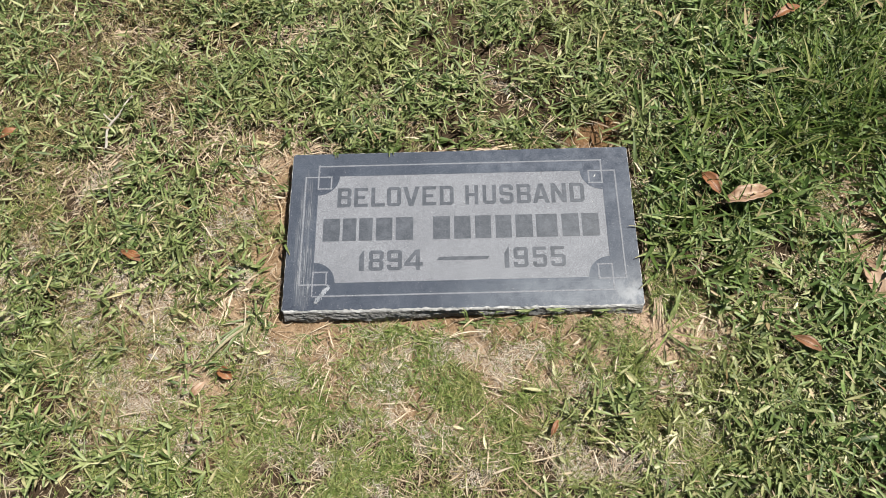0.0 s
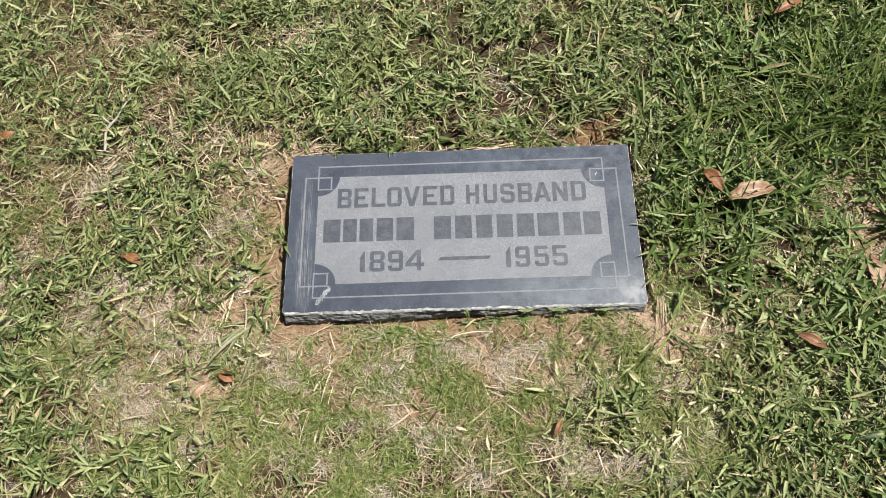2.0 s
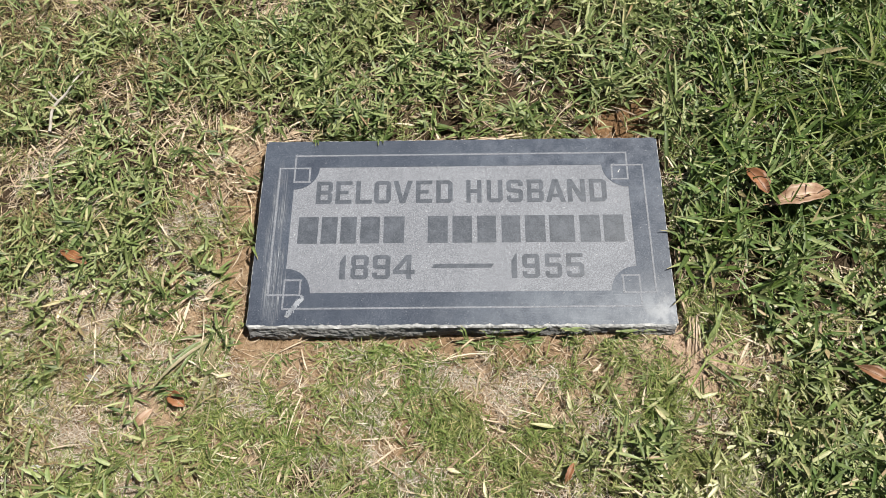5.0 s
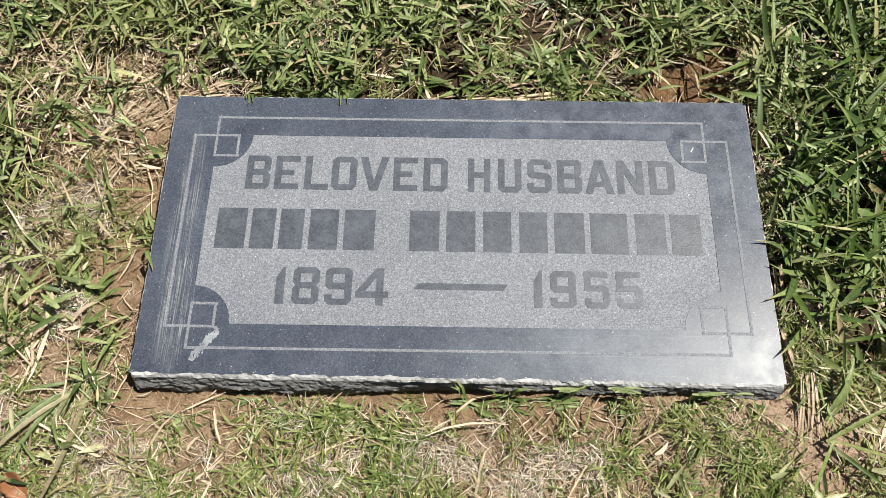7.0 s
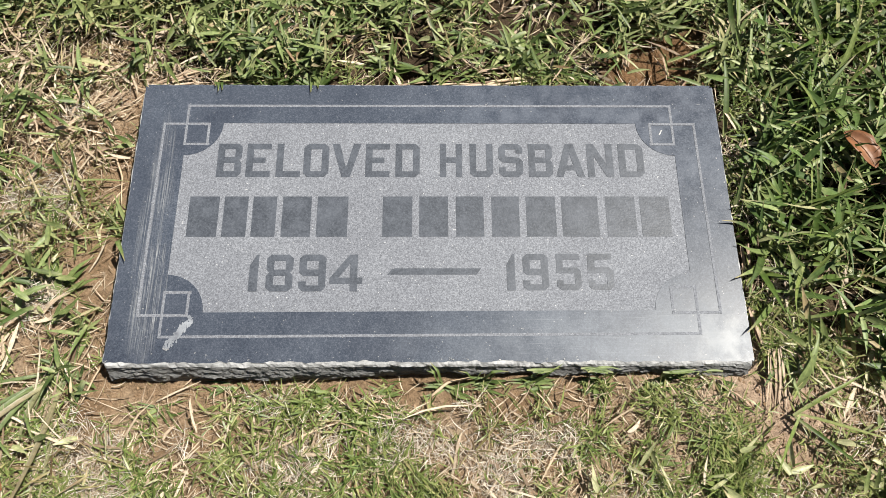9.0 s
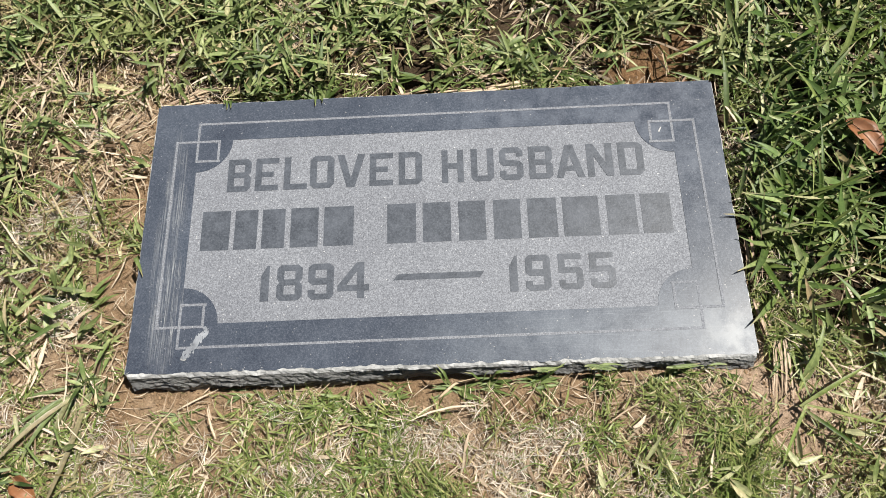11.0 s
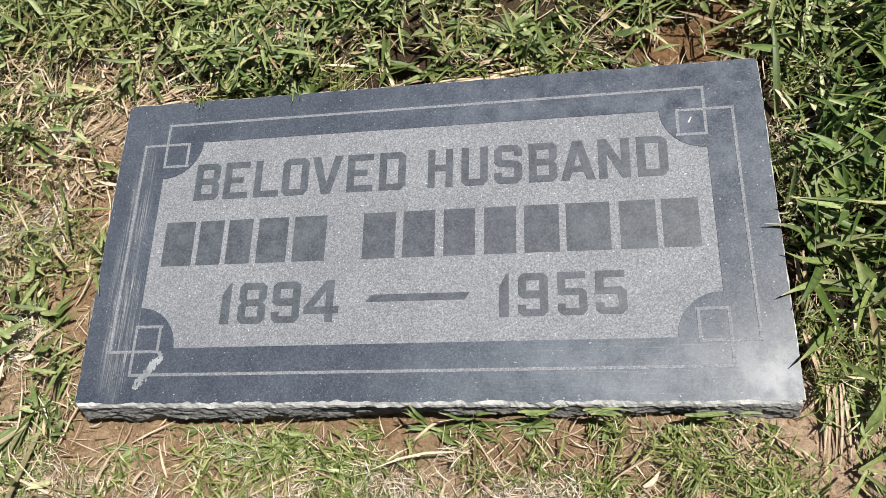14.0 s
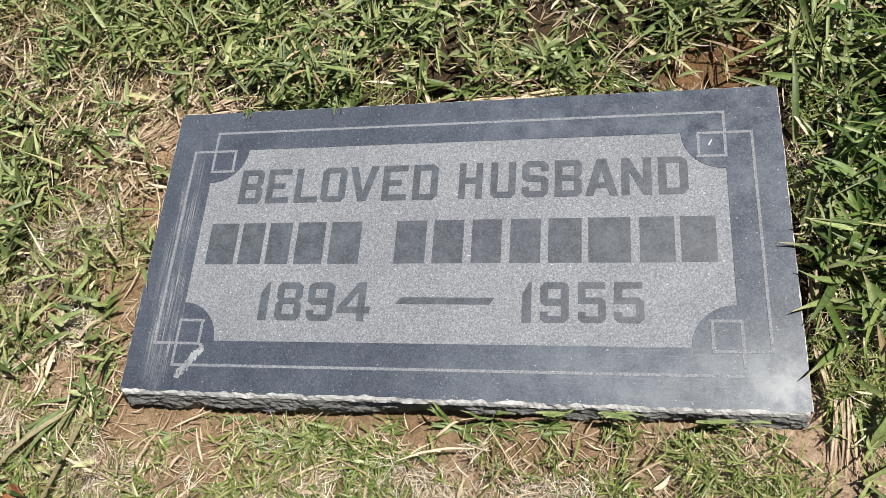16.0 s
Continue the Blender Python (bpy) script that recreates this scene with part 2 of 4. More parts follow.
# white patch at one corner, mostly sun glare put into the colour
corner_glare_noise = ramp(nt, tex(nt, v, 62.0, 5.0, 0.6), [(0.38, (0, 0, 0)), (0.60, (1, 1, 1))])
corner_glare = calc(nt, "MULTIPLY", ramp(nt, spot(nt, 0.300, -0.140, 0.055, 0.046), [(0.0, (0, 0, 0)), (0.7, (1, 1, 1))]), calc(nt, "ADD", calc(nt, "MULTIPLY", corner_glare_noise, 0.32), 0.0))
base = mix(nt, corner_glare, base, (0.52, 0.54, 0.56))
flecks = ramp(nt, tex(nt, v, 420.0, 1.0), [(0.755, (0, 0, 0)), (0.77, (1, 1, 1))])
base = mix(nt, calc(nt, "MULTIPLY", flecks, 0.5), base, (0.5, 0.5, 0.5))
nt.links.new(base, b.inputs["Base Color"])
rgh = ramp(nt, tex(nt, v, 60.0, 4.0), [(0.3, (0.28, 0.28, 0.28)), (0.7, (0.36, 0.36, 0.36))])
nt.links.new(mix(nt, calc(nt, "MULTIPLY", dulled_sheen, 0.8), rgh, (0.46, 0.46, 0.46)), b.inputs["Roughness"])
b.inputs["Specular IOR Level"].default_value = 0.25
bump(nt, b, tex(nt, v, 500.0, 3.0), 0.03, 0.001)

# honed granite of the raised letters
m_honed, nt, b = nodes_of("honed_granite")
v = coords(nt)
grains = ramp(nt, tex(nt, v, 480.0, 5.0, 0.8), [(0.30, (0.034, 0.040, 0.051)), (0.5, (0.062, 0.071, 0.088)), (0.70, (0.118, 0.131, 0.155))])
bloom = ramp(nt, tex(nt, v, 55.0, 6.0, 0.7), [(0.40, (0, 0, 0)), (0.70, (1, 1, 1))])
nt.links.new(mix(nt, calc(nt, "MULTIPLY", bloom, 0.4), grains, (0.165, 0.182, 0.218)), b.inputs["Base Color"])
b.inputs["Roughness"].default_value = 0.42
b.inputs["Specular IOR Level"].default_value = 0.3
bump(nt, b, tex(nt, v, 500.0, 3.0), 0.15, 0.001)

# frosted granite: sandblasted panel and lines
m_frost, nt, b = nodes_of("frosted_granite")
v = coords(nt)
grains = ramp(nt, tex(nt, v, 620.0, 4.0, 0.85), [(0.32, (0.080, 0.086, 0.103)), (0.5, (0.177, 0.189, 0.220)), (0.66, (0.314, 0.332, 0.376))])
cloud = ramp(nt, tex(nt, v, 14.0, 4.0), [(0.3, (0.9, 0.9, 0.9)), (0.7, (1.1, 1.1, 1.08))])
base = mix(nt, 1.0, grains, cloud, "MULTIPLY")
flecks = ramp(nt, tex(nt, v, 430.0, 1.0), [(0.735, (0, 0, 0)), (0.76, (1, 1, 1))])
base = mix(nt, calc(nt, "MULTIPLY", flecks, 0.7), base, (0.58, 0.59, 0.6))
nt.links.new(base, b.inputs["Base Color"])
b.inputs["Roughness"].default_value = 0.75
bump(nt, b, tex(nt, v, 700.0, 4.0, 0.7), 0.5, 0.0008)

# broken granite
def broken(name, lo, hi, relief):
    m, nt, b = nodes_of(name)
    v = coords(nt, (1, 1, 4))
    c = ramp(nt, tex(nt, v, 70.0, 6.0, 0.7), [(0.3, lo), (0.68, hi)])
    nt.links.new(c, b.inputs["Base Color"])
    b.inputs["Roughness"].default_value = 0.85
    bump(nt, b, tex(nt, v, 260.0, 8.0, 0.8), relief, 0.003)
    return m


m_rough = broken("broken_granite", (0.075, 0.077, 0.08), (0.36, 0.36, 0.355), 1.0)
m_rim = broken("bruised_granite", (0.17, 0.175, 0.18), (0.62, 0.625, 0.63), 0.4)
m_gouge = broken("gouged_granite", (0.13, 0.143, 0.168), (0.36, 0.385, 0.425), 0.4)


def leaf_material(name, a, c):
    m, nt, b = nodes_of(name)
    v = coords(nt)
    base = ramp(nt, tex(nt, v, 60.0, 5.0), [(0.3, a), (0.7, c)])
    nt.links.new(base, b.inputs["Base Color"])
    b.inputs["Roughness"].default_value = 0.5
    bump(nt, b, tex(nt, v, 250.0, 4.0), 0.3, 0.001)
    return m


m_leaf_brown = leaf_material("brown_leaf", (0.11, 0.045, 0.02), (0.28, 0.12, 0.05))
m_leaf_tan = leaf_material("tan_leaf", (0.18, 0.09, 0.045), (0.44, 0.31, 0.22))
m_leaf_dark = leaf_material("dark_leaf", (0.10, 0.05, 0.025), (0.24, 0.11, 0.05))
m_rib = leaf_material("leaf_rib", (0.20, 0.11, 0.06), (0.36, 0.23, 0.14))
m_leaf_grey = leaf_material("grey_leaf", (0.24, 0.23, 0.22), (0.46, 0.45, 0.44))


# ---- helpers for the build ----
rng = np.random.default_rng(11)
LATTICE = np.random.default_rng(5).random((64, 64))


def vn(x, y, size, shift=0):
    """Smooth value noise from 0 to 1, with lumps of the given size in metres."""
    u, w = x / size + 13.7 * shift, y / size + 7.3 * shift
    i, j = np.floor(u).astype(int), np.floor(w).astype(int)
    f, g = u - i, w - j
    f, g = f * f * (3 - 2 * f), g * g * (3 - 2 * g)
    a, b_ = LATTICE[i % 64, j % 64], LATTICE[(i + 1) % 64, j % 64]
    c, d = LATTICE[i % 64, (j + 1) % 64], LATTICE[(i + 1) % 64, (j + 1) % 64]
    return (a * (1 - f) + b_ * f) * (1 - g) + (c * (1 - f) + d * f) * g


def blob(x, y, cx, cy, rx, ry):
    return np.exp(-((x - cx) / rx) ** 2 - ((y - cy) / ry) ** 2)


def step(a, b_, x):
    t = np.clip((x - a) / (b_ - a), 0, 1)
    return t * t * (3 - 2 * t)


# the stone's outline in plan
SX, SY0, SY1, TOP = 0.3058, -0.1562, 0.149, 0.03


def bare(x, y):
    """Where the soil lies open, 0 to 1."""
    wob = 0.05 * (vn(x, y, 0.06, 1) - 0.5)
    front = step(-0.33, -0.285, x) * (1 - step(-0.02, 0.1, x)) * step(-0.198, -0.172, y + wob) * (1 - step(-0.15, -0.14, y))
    thin = 0.75 * step(-0.05, 0.05, x) * (1 - step(0.33, 0.36, x)) * step(-0.180, -0.168, y + 0.4 * wob) * (1 - step(-0.15, -0.14, y))
    rest = (1.4 * blob(x, y, 0.332, -0.205, 0.055, 0.045) + 2.8 * blob(x, y, 0.264, 0.190, 0.036, 0.032) + 0.75 * blob(x, y, -0.335, 0.03, 0.026 + 0.02 * vn(x, y, 0.05, 16), 0.13)
            + 0.8 * blob(x, y, -0.07, -0.43, 0.035, 0.045) + 1.2 * blob(x + 0.04 * vn(x, y, 0.05, 17), y, 0.735, -0.03, 0.05, 0.11)
            + 0.55 * blob(x, y, -0.4, -0.17, 0.05, 0.03) + 1.0 * blob(x, y, -0.05, 0.163, 0.26, 0.014 + 0.016 * vn(x, y, 0.07, 15)) + 0.5 * blob(x, y, -0.31, 0.13, 0.05, 0.04) + 0.35 * blob(x, y, -0.395, 0.09, 0.03, 0.05) + 0.3 * blob(x, y, -0.58, 0.30, 0.04, 0.02) + 0.85 * blob(x, y, 0.312, -0.06, 0.014, 0.12))
    return np.clip(front + thin + rest, 0, 1)


# thin places in the lawn: centre, half width, half depth, strength
WORN_BESIDE = ((-0.58, 0.30, 0.055, 0.035, 0.9), (-0.68, 0.13, 0.06, 0.04, 0.8), (-0.40, 0.105, 0.035, 0.06, 0.9), (-0.42, 0.04, 0.03, 0.04, 0.7), (-0.353, 0.21, 0.028, 0.05, 0.85),
               (-0.443, -0.144, 0.075, 0.035, 1.0), (-0.524, -0.202, 0.05, 0.04, 1.0), (-0.587, -0.295, 0.045, 0.05, 1.0), (-0.52, -0.295, 0.04, 0.03, 0.9), (-0.33, -0.236, 0.035, 0.03, 0.7),
               (-0.765, -0.01, 0.04, 0.03, 0.6), (-0.585, -0.10, 0.05, 0.025, 0.5), (-0.526, 0.20, 0.05, 0.04, 0.6), (-0.37, -0.19, 0.05, 0.03, 0.7))
WORN_BEFORE = ((-0.278, -0.275, 0.04, 0.025, 0.7), (0.019, -0.258, 0.040, 0.024, 0.85), (0.132, -0.229, 0.025, 0.018, 0.8), (0.25, -0.251, 0.03, 0.025, 0.8), (-0.092, -0.325, 0.05, 0.03, 0.7),
               (0.207, -0.415, 0.06, 0.03, 0.9), (0.066, -0.43, 0.05, 0.03, 0.7), (-0.236, -0.375, 0.06, 0.02, 0.6), (0.336, -0.29, 0.03, 0.035, 0.7), (0.335, -0.400, 0.055, 0.06, 0.8),
               (0.41, -0.218, 0.03, 0.02, 0.6), (-0.14, -0.25, 0.05, 0.03, 0.6), (-0.06, -0.46, 0.04, 0.05, 0.5), (-0.20, -0.214, 0.09, 0.016, 0.8), (0.350, -0.165, 0.025, 0.03, 0.6))
WORN_BEYOND = ((-0.278, 0.457, 0.05, 0.03, 0.95), (-0.171, 0.282, 0.03, 0.02, 0.9), (-0.061, 0.284, 0.03, 0.02, 0.7), (0.102, 0.283, 0.025, 0.02, 0.9), (-0.296, 0.177, 0.035, 0.02, 0.9),
               (0.705, -0.03, 0.08, 0.14, 1.1), (0.548, -0.168, 0.04, 0.02, 0.8), (0.583, -0.306, 0.02, 0.03, 0.8), (0.576, -0.213, 0.03, 0.025, 0.7), (0.36, 0.22, 0.03, 0.03, 0.5))


def dry(x, y):
    """Where pale dead thatch shows through thin grass, 0 to 1."""
    u, w = x + 0.05 * (vn(x, y, 0.035, 81) - 0.5), y + 0.05 * (vn(x, y, 0.035, 82) - 0.5)
    d = sum(s_ * blob(u, w, cx, cy, rx, ry) for cx, cy, rx, ry, s_ in WORN_BESIDE + WORN_BEFORE + WORN_BEYOND)
    return np.clip(1.15 * d + 0.5 * step(0.58, 0.82, vn(x, y, 0.10, 2)) * (1 - 0.7 * step(0.33, 0.42, x)) + 0.75 * step(0.66, 0.86, vn(x, y, 0.038, 83)) * (1 - 0.4 * step(0.3, 0.4, x)), 0, 1)


def height(x, y):
    near = np.exp(-(np.hypot(x, y) / 1.6) ** 2)
    z = 0.010 * (vn(x, y, 0.16, 3) - 0.5) + 0.005 * (vn(x, y, 0.05, 4) - 0.5) + 0.004 * (vn(x, y, 0.018, 5) - 0.5)
    big = 0.25 * (vn(x, y, 9.0, 6) - 0.5) * (1 - near)
    rise = 0.008 * step(0.2, 0.4, np.hypot(x * 0.8, y)) - 0.007 * bare(x, y) - 0.010 * blob(x, y, 0.262, 0.186, 0.035, 0.03)
    heap = (0.003 + 0.011 * step(-0.06, 0.14, x)) * step(-0.36, -0.2, x) * (1 - step(0.33, 0.42, x)) * step(-0.235, -0.18, y) * (1 - step(-0.14, -0.12, y))
    return z * (0.4 + 0.6 * near) + big + rise + heap


def mesh_of(name, verts, faces, material):
    me = bpy.data.meshes.new(name)
    me.from_pydata(verts, [], faces)
    me.materials.append(material)
    return me


def part(name, bm, material, parent, label=""):
    me = bpy.data.meshes.new(name)
    bm.to_mesh(me)
    bm.free()
    me.materials.append(material)
    ob = new(name, me)
    ob.parent = parent
    return tagged(ob, label)


def smooth(me):
    me.polygons.foreach_set("use_smooth", [True] * len(me.polygons))


# ---- ground: one sheet, fine near the stone and coarse to the horizon ----
near = np.arange(-1.2, 1.2001, 0.011)
far = np.array([1.3, 1.45, 1.7, 2.0, 2.5, 3.2, 4.5, 7, 12, 20, 40, 90, 200])
axis = np.concatenate([-far[::-1], near, far])
gx, gy = np.meshgrid(axis, axis, indexing="ij")
gz = height(gx, gy)
n = len(axis)
idx = np.arange(n * n).reshape(n, n)
quads = np.stack([idx[:-1, :-1], idx[1:, :-1], idx[1:, 1:], idx[:-1, 1:]], -1).reshape(-1, 4)
me = mesh_of("ground", np.stack([gx, gy, gz], -1).reshape(-1, 3).tolist(), quads.tolist(), m_soil)
smooth(me)
tagged(new("ground", me), "tan crumbly soil under thin lawn around the stone", "ground", kind="structure")


# ---- the stone ----
stone = tagged(new("gravestone"), "flat dark grey granite grave marker set flush in lawn", "gravestone")


def perimeter(spacing):
    """Points round the slab's outline with the outward normal, counter-clockwise."""
    out = []
    cs = [(-SX, SY0), (SX, SY0), (SX, SY1), (-SX, SY1)]
    for k in range(4):
        (x0, y0), (x1, y1) = cs[k], cs[(k + 1) % 4]
        length = math.hypot(x1 - x0, y1 - y0)
        m = int(length / spacing)
        for i in range(m):
            t = i / m
            nx, ny = (y1 - y0) / length, -(x1 - x0) / length
            if i == 0:
                px, py = cs[k - 1]
                pl = math.hypot(x0 - px, y0 - py)
                nx, ny = nx + (y0 - py) / pl, ny - (x0 - px) / pl
            out.append((x0 + (x1 - x0) * t, y0 + (y1 - y0) * t, nx, ny, k, i == 0))
    return out


EDGE = perimeter(0.0024)


def bite(x, y, k):
    """How far the bruised rim eats into the polished face."""
    a = noise.noise(Vector((x * 60, y * 60, 3.1))) * 0.5 + noise.noise(Vector((x * 190, y * 190, 7.7))) * 0.5
    return (0.0024 + 0.0030 * a) if k == 0 else (0.0008 + 0.0014 * a) if k in (1, 2) else (0.0010 + 0.0011 * a)


DROPS = (0.0, 0.0012, 0.0034, 0.0048, 0.0062, 0.0076, 0.009, 0.0104, 0.0118, 0.0132, 0.0146, 0.016, 0.0176, 0.0195, 0.022, 0.025, 0.030, 0.040, 0.075)


def front_profile(x, drop):
    """The pitched front: a pale crest, then long hollows under it and ledges that jut out lower down."""
    mid = max(0.0, 1 - abs(x + 0.02) / 0.12)
    hollow = -0.25 + 1.1 * mid + 0.8 * noise.noise(Vector((x * 11, 2.3, drop * 30))) + 0.4 * noise.noise(Vector((x * 34, 5.1, 0)))
    slope = 0.40 + 0.45 * noise.noise(Vector((x * 9, 8.8, 0))) + 0.3 * noise.noise(Vector((x * 27, 1.4, drop * 60))) - 0.25 * min(1.0, max(0.0, (x - 0.0) / 0.15))
    under = min(1.0, max(0.0, (drop - 0.003) / 0.003))
    flakes = 0.7 * noise.noise(Vector((x * 22, 3.0 + x * 40, drop * 300))) + 0.7 * noise.noise(Vector((x * 80, 6.0, drop * 420))) + 0.7 * noise.noise(Vector((x * 200, 9.0, drop * 300))) + 0.4 * noise.noise(Vector((x * 480, 9.0, drop * 700)))
    return 0.0014 - 0.0045 * max(0.0, hollow) * under + slope * min(0.014, max(0.0, drop - 0.003)) + 0.0022 * flakes * under


def ring(level):
    """One loop of the slab's side: level 0 is the face's rim, 2 the outer lip, then downwards."""
    pts = []
    drop = DROPS[level]
    for x, y, nx, ny, k, corner in EDGE:
        soft = 0.25 if corner else 1.0
        rough = noise.noise(Vector((x * 120, y * 120, 1.0 + level * 3.3))) + 0.6 * noise.noise(Vector((x * 330, y * 330, level * 2.1)))
        if level == 0:
            o, dz = -bite(x, y, k), 0.0
        elif level < 3:
            o = ((-0.0004, 0.0014)[level - 1] if k == 0 else 0.0) + (0.0011 if k == 0 else 0.0006) * rough * soft
            dz = 0.0008 * rough
        else:
            if k == 0:
                o = front_profile(x, drop) * soft
            else:
                o = 0.0016 * soft * (0.8 * noise.noise(Vector((x * 20, y * 20, drop * 190))) + 0.7 * noise.noise(Vector((x * 60, y * 60, drop * 260))))
            o += 0.0004 * rough * soft
            dz = 0.0010 * noise.noise(Vector((x * 40, y * 40, 9.0 + drop * 60)))
        o -= 0.0030 if corner else 0.0
        pts.append((x + nx * o, y + ny * o, TOP - drop + dz))
    return pts


def band(name, levels, material, label):
    bm = bmesh.new()
    loops = [[bm.verts.new(p) for p in ring(lv)] for lv in levels]
    m = len(EDGE)
    for a, c in zip(loops, loops[1:]):
        for i in range(m):
            bm.faces.new((a[i], c[i], c[(i + 1) % m], a[(i + 1) % m]))
    if levels[-1] == len(DROPS) - 1:
        bm.faces.new(list(reversed(loops[-1])))
    bmesh.ops.recalc_face_normals(bm, faces=bm.faces)
    part(name, bm, material, stone, label)


band("chipped_rim", (0, 1, 2), m_rim, "pale chipped rim of the slab")
band("slab_side", tuple(range(2, len(DROPS))), m_rough, "rough broken granite side")

# sunk panel with scooped corners, and the polished border round it
PX, PY0, PY1, NOTCH = 0.2555, -0.1055, 0.1015, 0.038


def set_out(x, y):
    """The carving runs slightly out of true towards one front corner."""
    return x, y + 0.0024 * max(0.0, (x + 0.05) / 0.3) * max(0.0, -y / 0.13)


def panel_outline():
    pts = []
    for cx, cy, a0 in ((-PX, PY0, 90), (PX, PY0, 180), (PX, PY1, 270), (-PX, PY1, 0)):
        for i in range(13):
            a = radians(a0 - i * 90 / 12)
            pts.append(set_out(cx + NOTCH * math.cos(a), cy + NOTCH * math.sin(a)))
    return pts


OUT = panel_outline()
SUNK = 0.0004
bm = bmesh.new()
outer = [bm.verts.new(p) for p in ring(0)]
inner = [bm.verts.new((x, y, TOP)) for x, y in OUT]
edges = [bm.edges.new((l[i], l[(i + 1) % len(l)])) for l in (outer, inner) for i in range(len(l))]
bmesh.ops.triangle_fill(bm, edges=edges, use_beauty=True)
bmesh.ops.recalc_face_normals(bm, faces=bm.faces)
for f in bm.faces:
    if f.normal.z < 0:
        f.normal_flip()
low = [bm.verts.new((x, y, TOP - SUNK)) for x, y in OUT]
for i in range(len(OUT)):
    j = (i + 1) % len(OUT)
    bm.faces.new((inner[j], inner[i], low[i], low[j]))
border = part("border", bm, m_polish, stone, "polished dark grey border with scuffs")
bm = bmesh.new()
f = bm.faces.new([bm.verts.new((x, y, TOP - SUNK)) for x, y in OUT])
bmesh.ops.triangulate(bm, faces=[f])
for f in bm.faces:
    if f.normal.z < 0:
        f.normal_flip()
panel = part("panel", bm, m_frost, stone, "pale frosted panel sunk in the face")


def bar(bm, x0, y0, x1, y1, z0, z1):
    vs = [bm.verts.new((x, y, z)) for z in (z0, z1) for x, y in ((x0, y0), (x1, y0), (x1, y1), (x0, y1))]
    for q in ((4, 5, 6, 7), (0, 1, 5, 4), (1, 2, 6, 5), (2, 3, 7, 6), (3, 0, 4, 7)):
        bm.faces.new([vs[i] for i in q])


def cut_line(pts, rise):
    """A frosted line that runs through the points, with mitred right-angle corners."""
    bm = bmesh.new()
    pts = [set_out(x, y) for x, y in pts]
    w, rows = 0.0013, []
    for i, (x, y) in enumerate(pts):
        p = Vector((x, y))
        a = (p - Vector(pts[i - 1])).normalized() if i else None
        c = (Vector(pts[i + 1]) - p).normalized() if i < len(pts) - 1 else None
        a, c = a or c, c or a
        out = Vector((-a.y, a.x)) + (Vector((-c.y, c.x)) if c != a else Vector((0, 0)))
        end = (a * w if i == len(pts) - 1 else -c * w if i == 0 else Vector((0, 0)))
        l, r = p + out * w + end, p - out * w + end
        rows.append([bm.verts.new((*q, z)) for q, z in ((l, TOP - 0.0002), (l, TOP + rise), (r, TOP + rise), (r, TOP - 0.0002))])
    for a, c in zip(rows, rows[1:]):
        for k in range(3):
            bm.faces.new((a[k], a[k + 1], c[k + 1], c[k]))
    bm.faces.new(rows[0])
    bm.faces.new(rows[-1])
    bmesh.ops.recalc_face_normals(bm, faces=bm.faces)
    part("engraved_line", bm, m_frost, border, "thin frosted line crossing at the corners")


# two border lines cross at each corner and close a small square
XA, XB, XC = 0.2793, 0.2560, 0.2325
XA2, XB2, XC2 = 0.2800, 0.2580, 0.2345
YT, YTi, YTs, YB, YBi, YBs, YBs2 = 0.1225, 0.1005, 0.0765, -0.1295, -0.1085, -0.0855, -0.0820
cut_line([(-XC + 0.001, YTs), (-XB, YTs), (-XB, YT), (XB, YT), (XB, YTs), (XC - 0.001, YTs)], 0.00022)
cut_line([(-XC + 0.001, YBs), (-XB, YBs), (-XB, YB), (XB2, YB), (XB2, YBs2), (XC2 - 0.001, YBs2)], 0.00022)
cut_line([(-XC, YTs), (-XC, YTi), (-XA, YTi), (-XA, YBi), (-XC, YBi), (-XC, YBs)], 0.00032)
cut_line([(XC, YTs), (XC, YTi), (XA, YTi), (XA2, YBi), (XC2, YBi), (XC2, YBs2)], 0.00032)


def plate(x0, x1, y0, y1, outlines):
    """A raised figure with straight strokes, from its outline and its eye."""
    bm = bmesh.new()
    lower = None
    for z in (TOP - SUNK - 0.001, TOP - 0.0001):
        loops = [[bm.verts.new((*set_out(x0 + (x1 - x0) * a, y0 + (y1 - y0) * c), z)) for a, c in pts] for pts in outlines]
        if lower:
            for l, m in zip(loops, lower):
                for i in range(len(l)):
                    j = (i + 1) % len(l)
                    bm.faces.new((m[i], m[j], l[j], l[i]))
            rims = [bm.edges.get((l[i], l[(i + 1) % len(l)])) for l in loops for i in range(len(l))]
            bmesh.ops.triangle_fill(bm, edges=rims, use_beauty=True)
        lower = loops
    part("letter", bm, m_honed, panel)


FOUR = (((0, 0.20), (0.62, 0.20), (0.62, 0), (0.84, 0), (0.84, 0.20), (1, 0.20), (1, 0.37), (0.84, 0.37), (0.84, 1), (0.60, 1), (0, 0.36)), ((0.27, 0.37), (0.62, 0.37), (0.62, 0.76)))
ONE = (((0, 0), (1, 0), (1, 1), (0.72, 1), (0, 0.70)),)
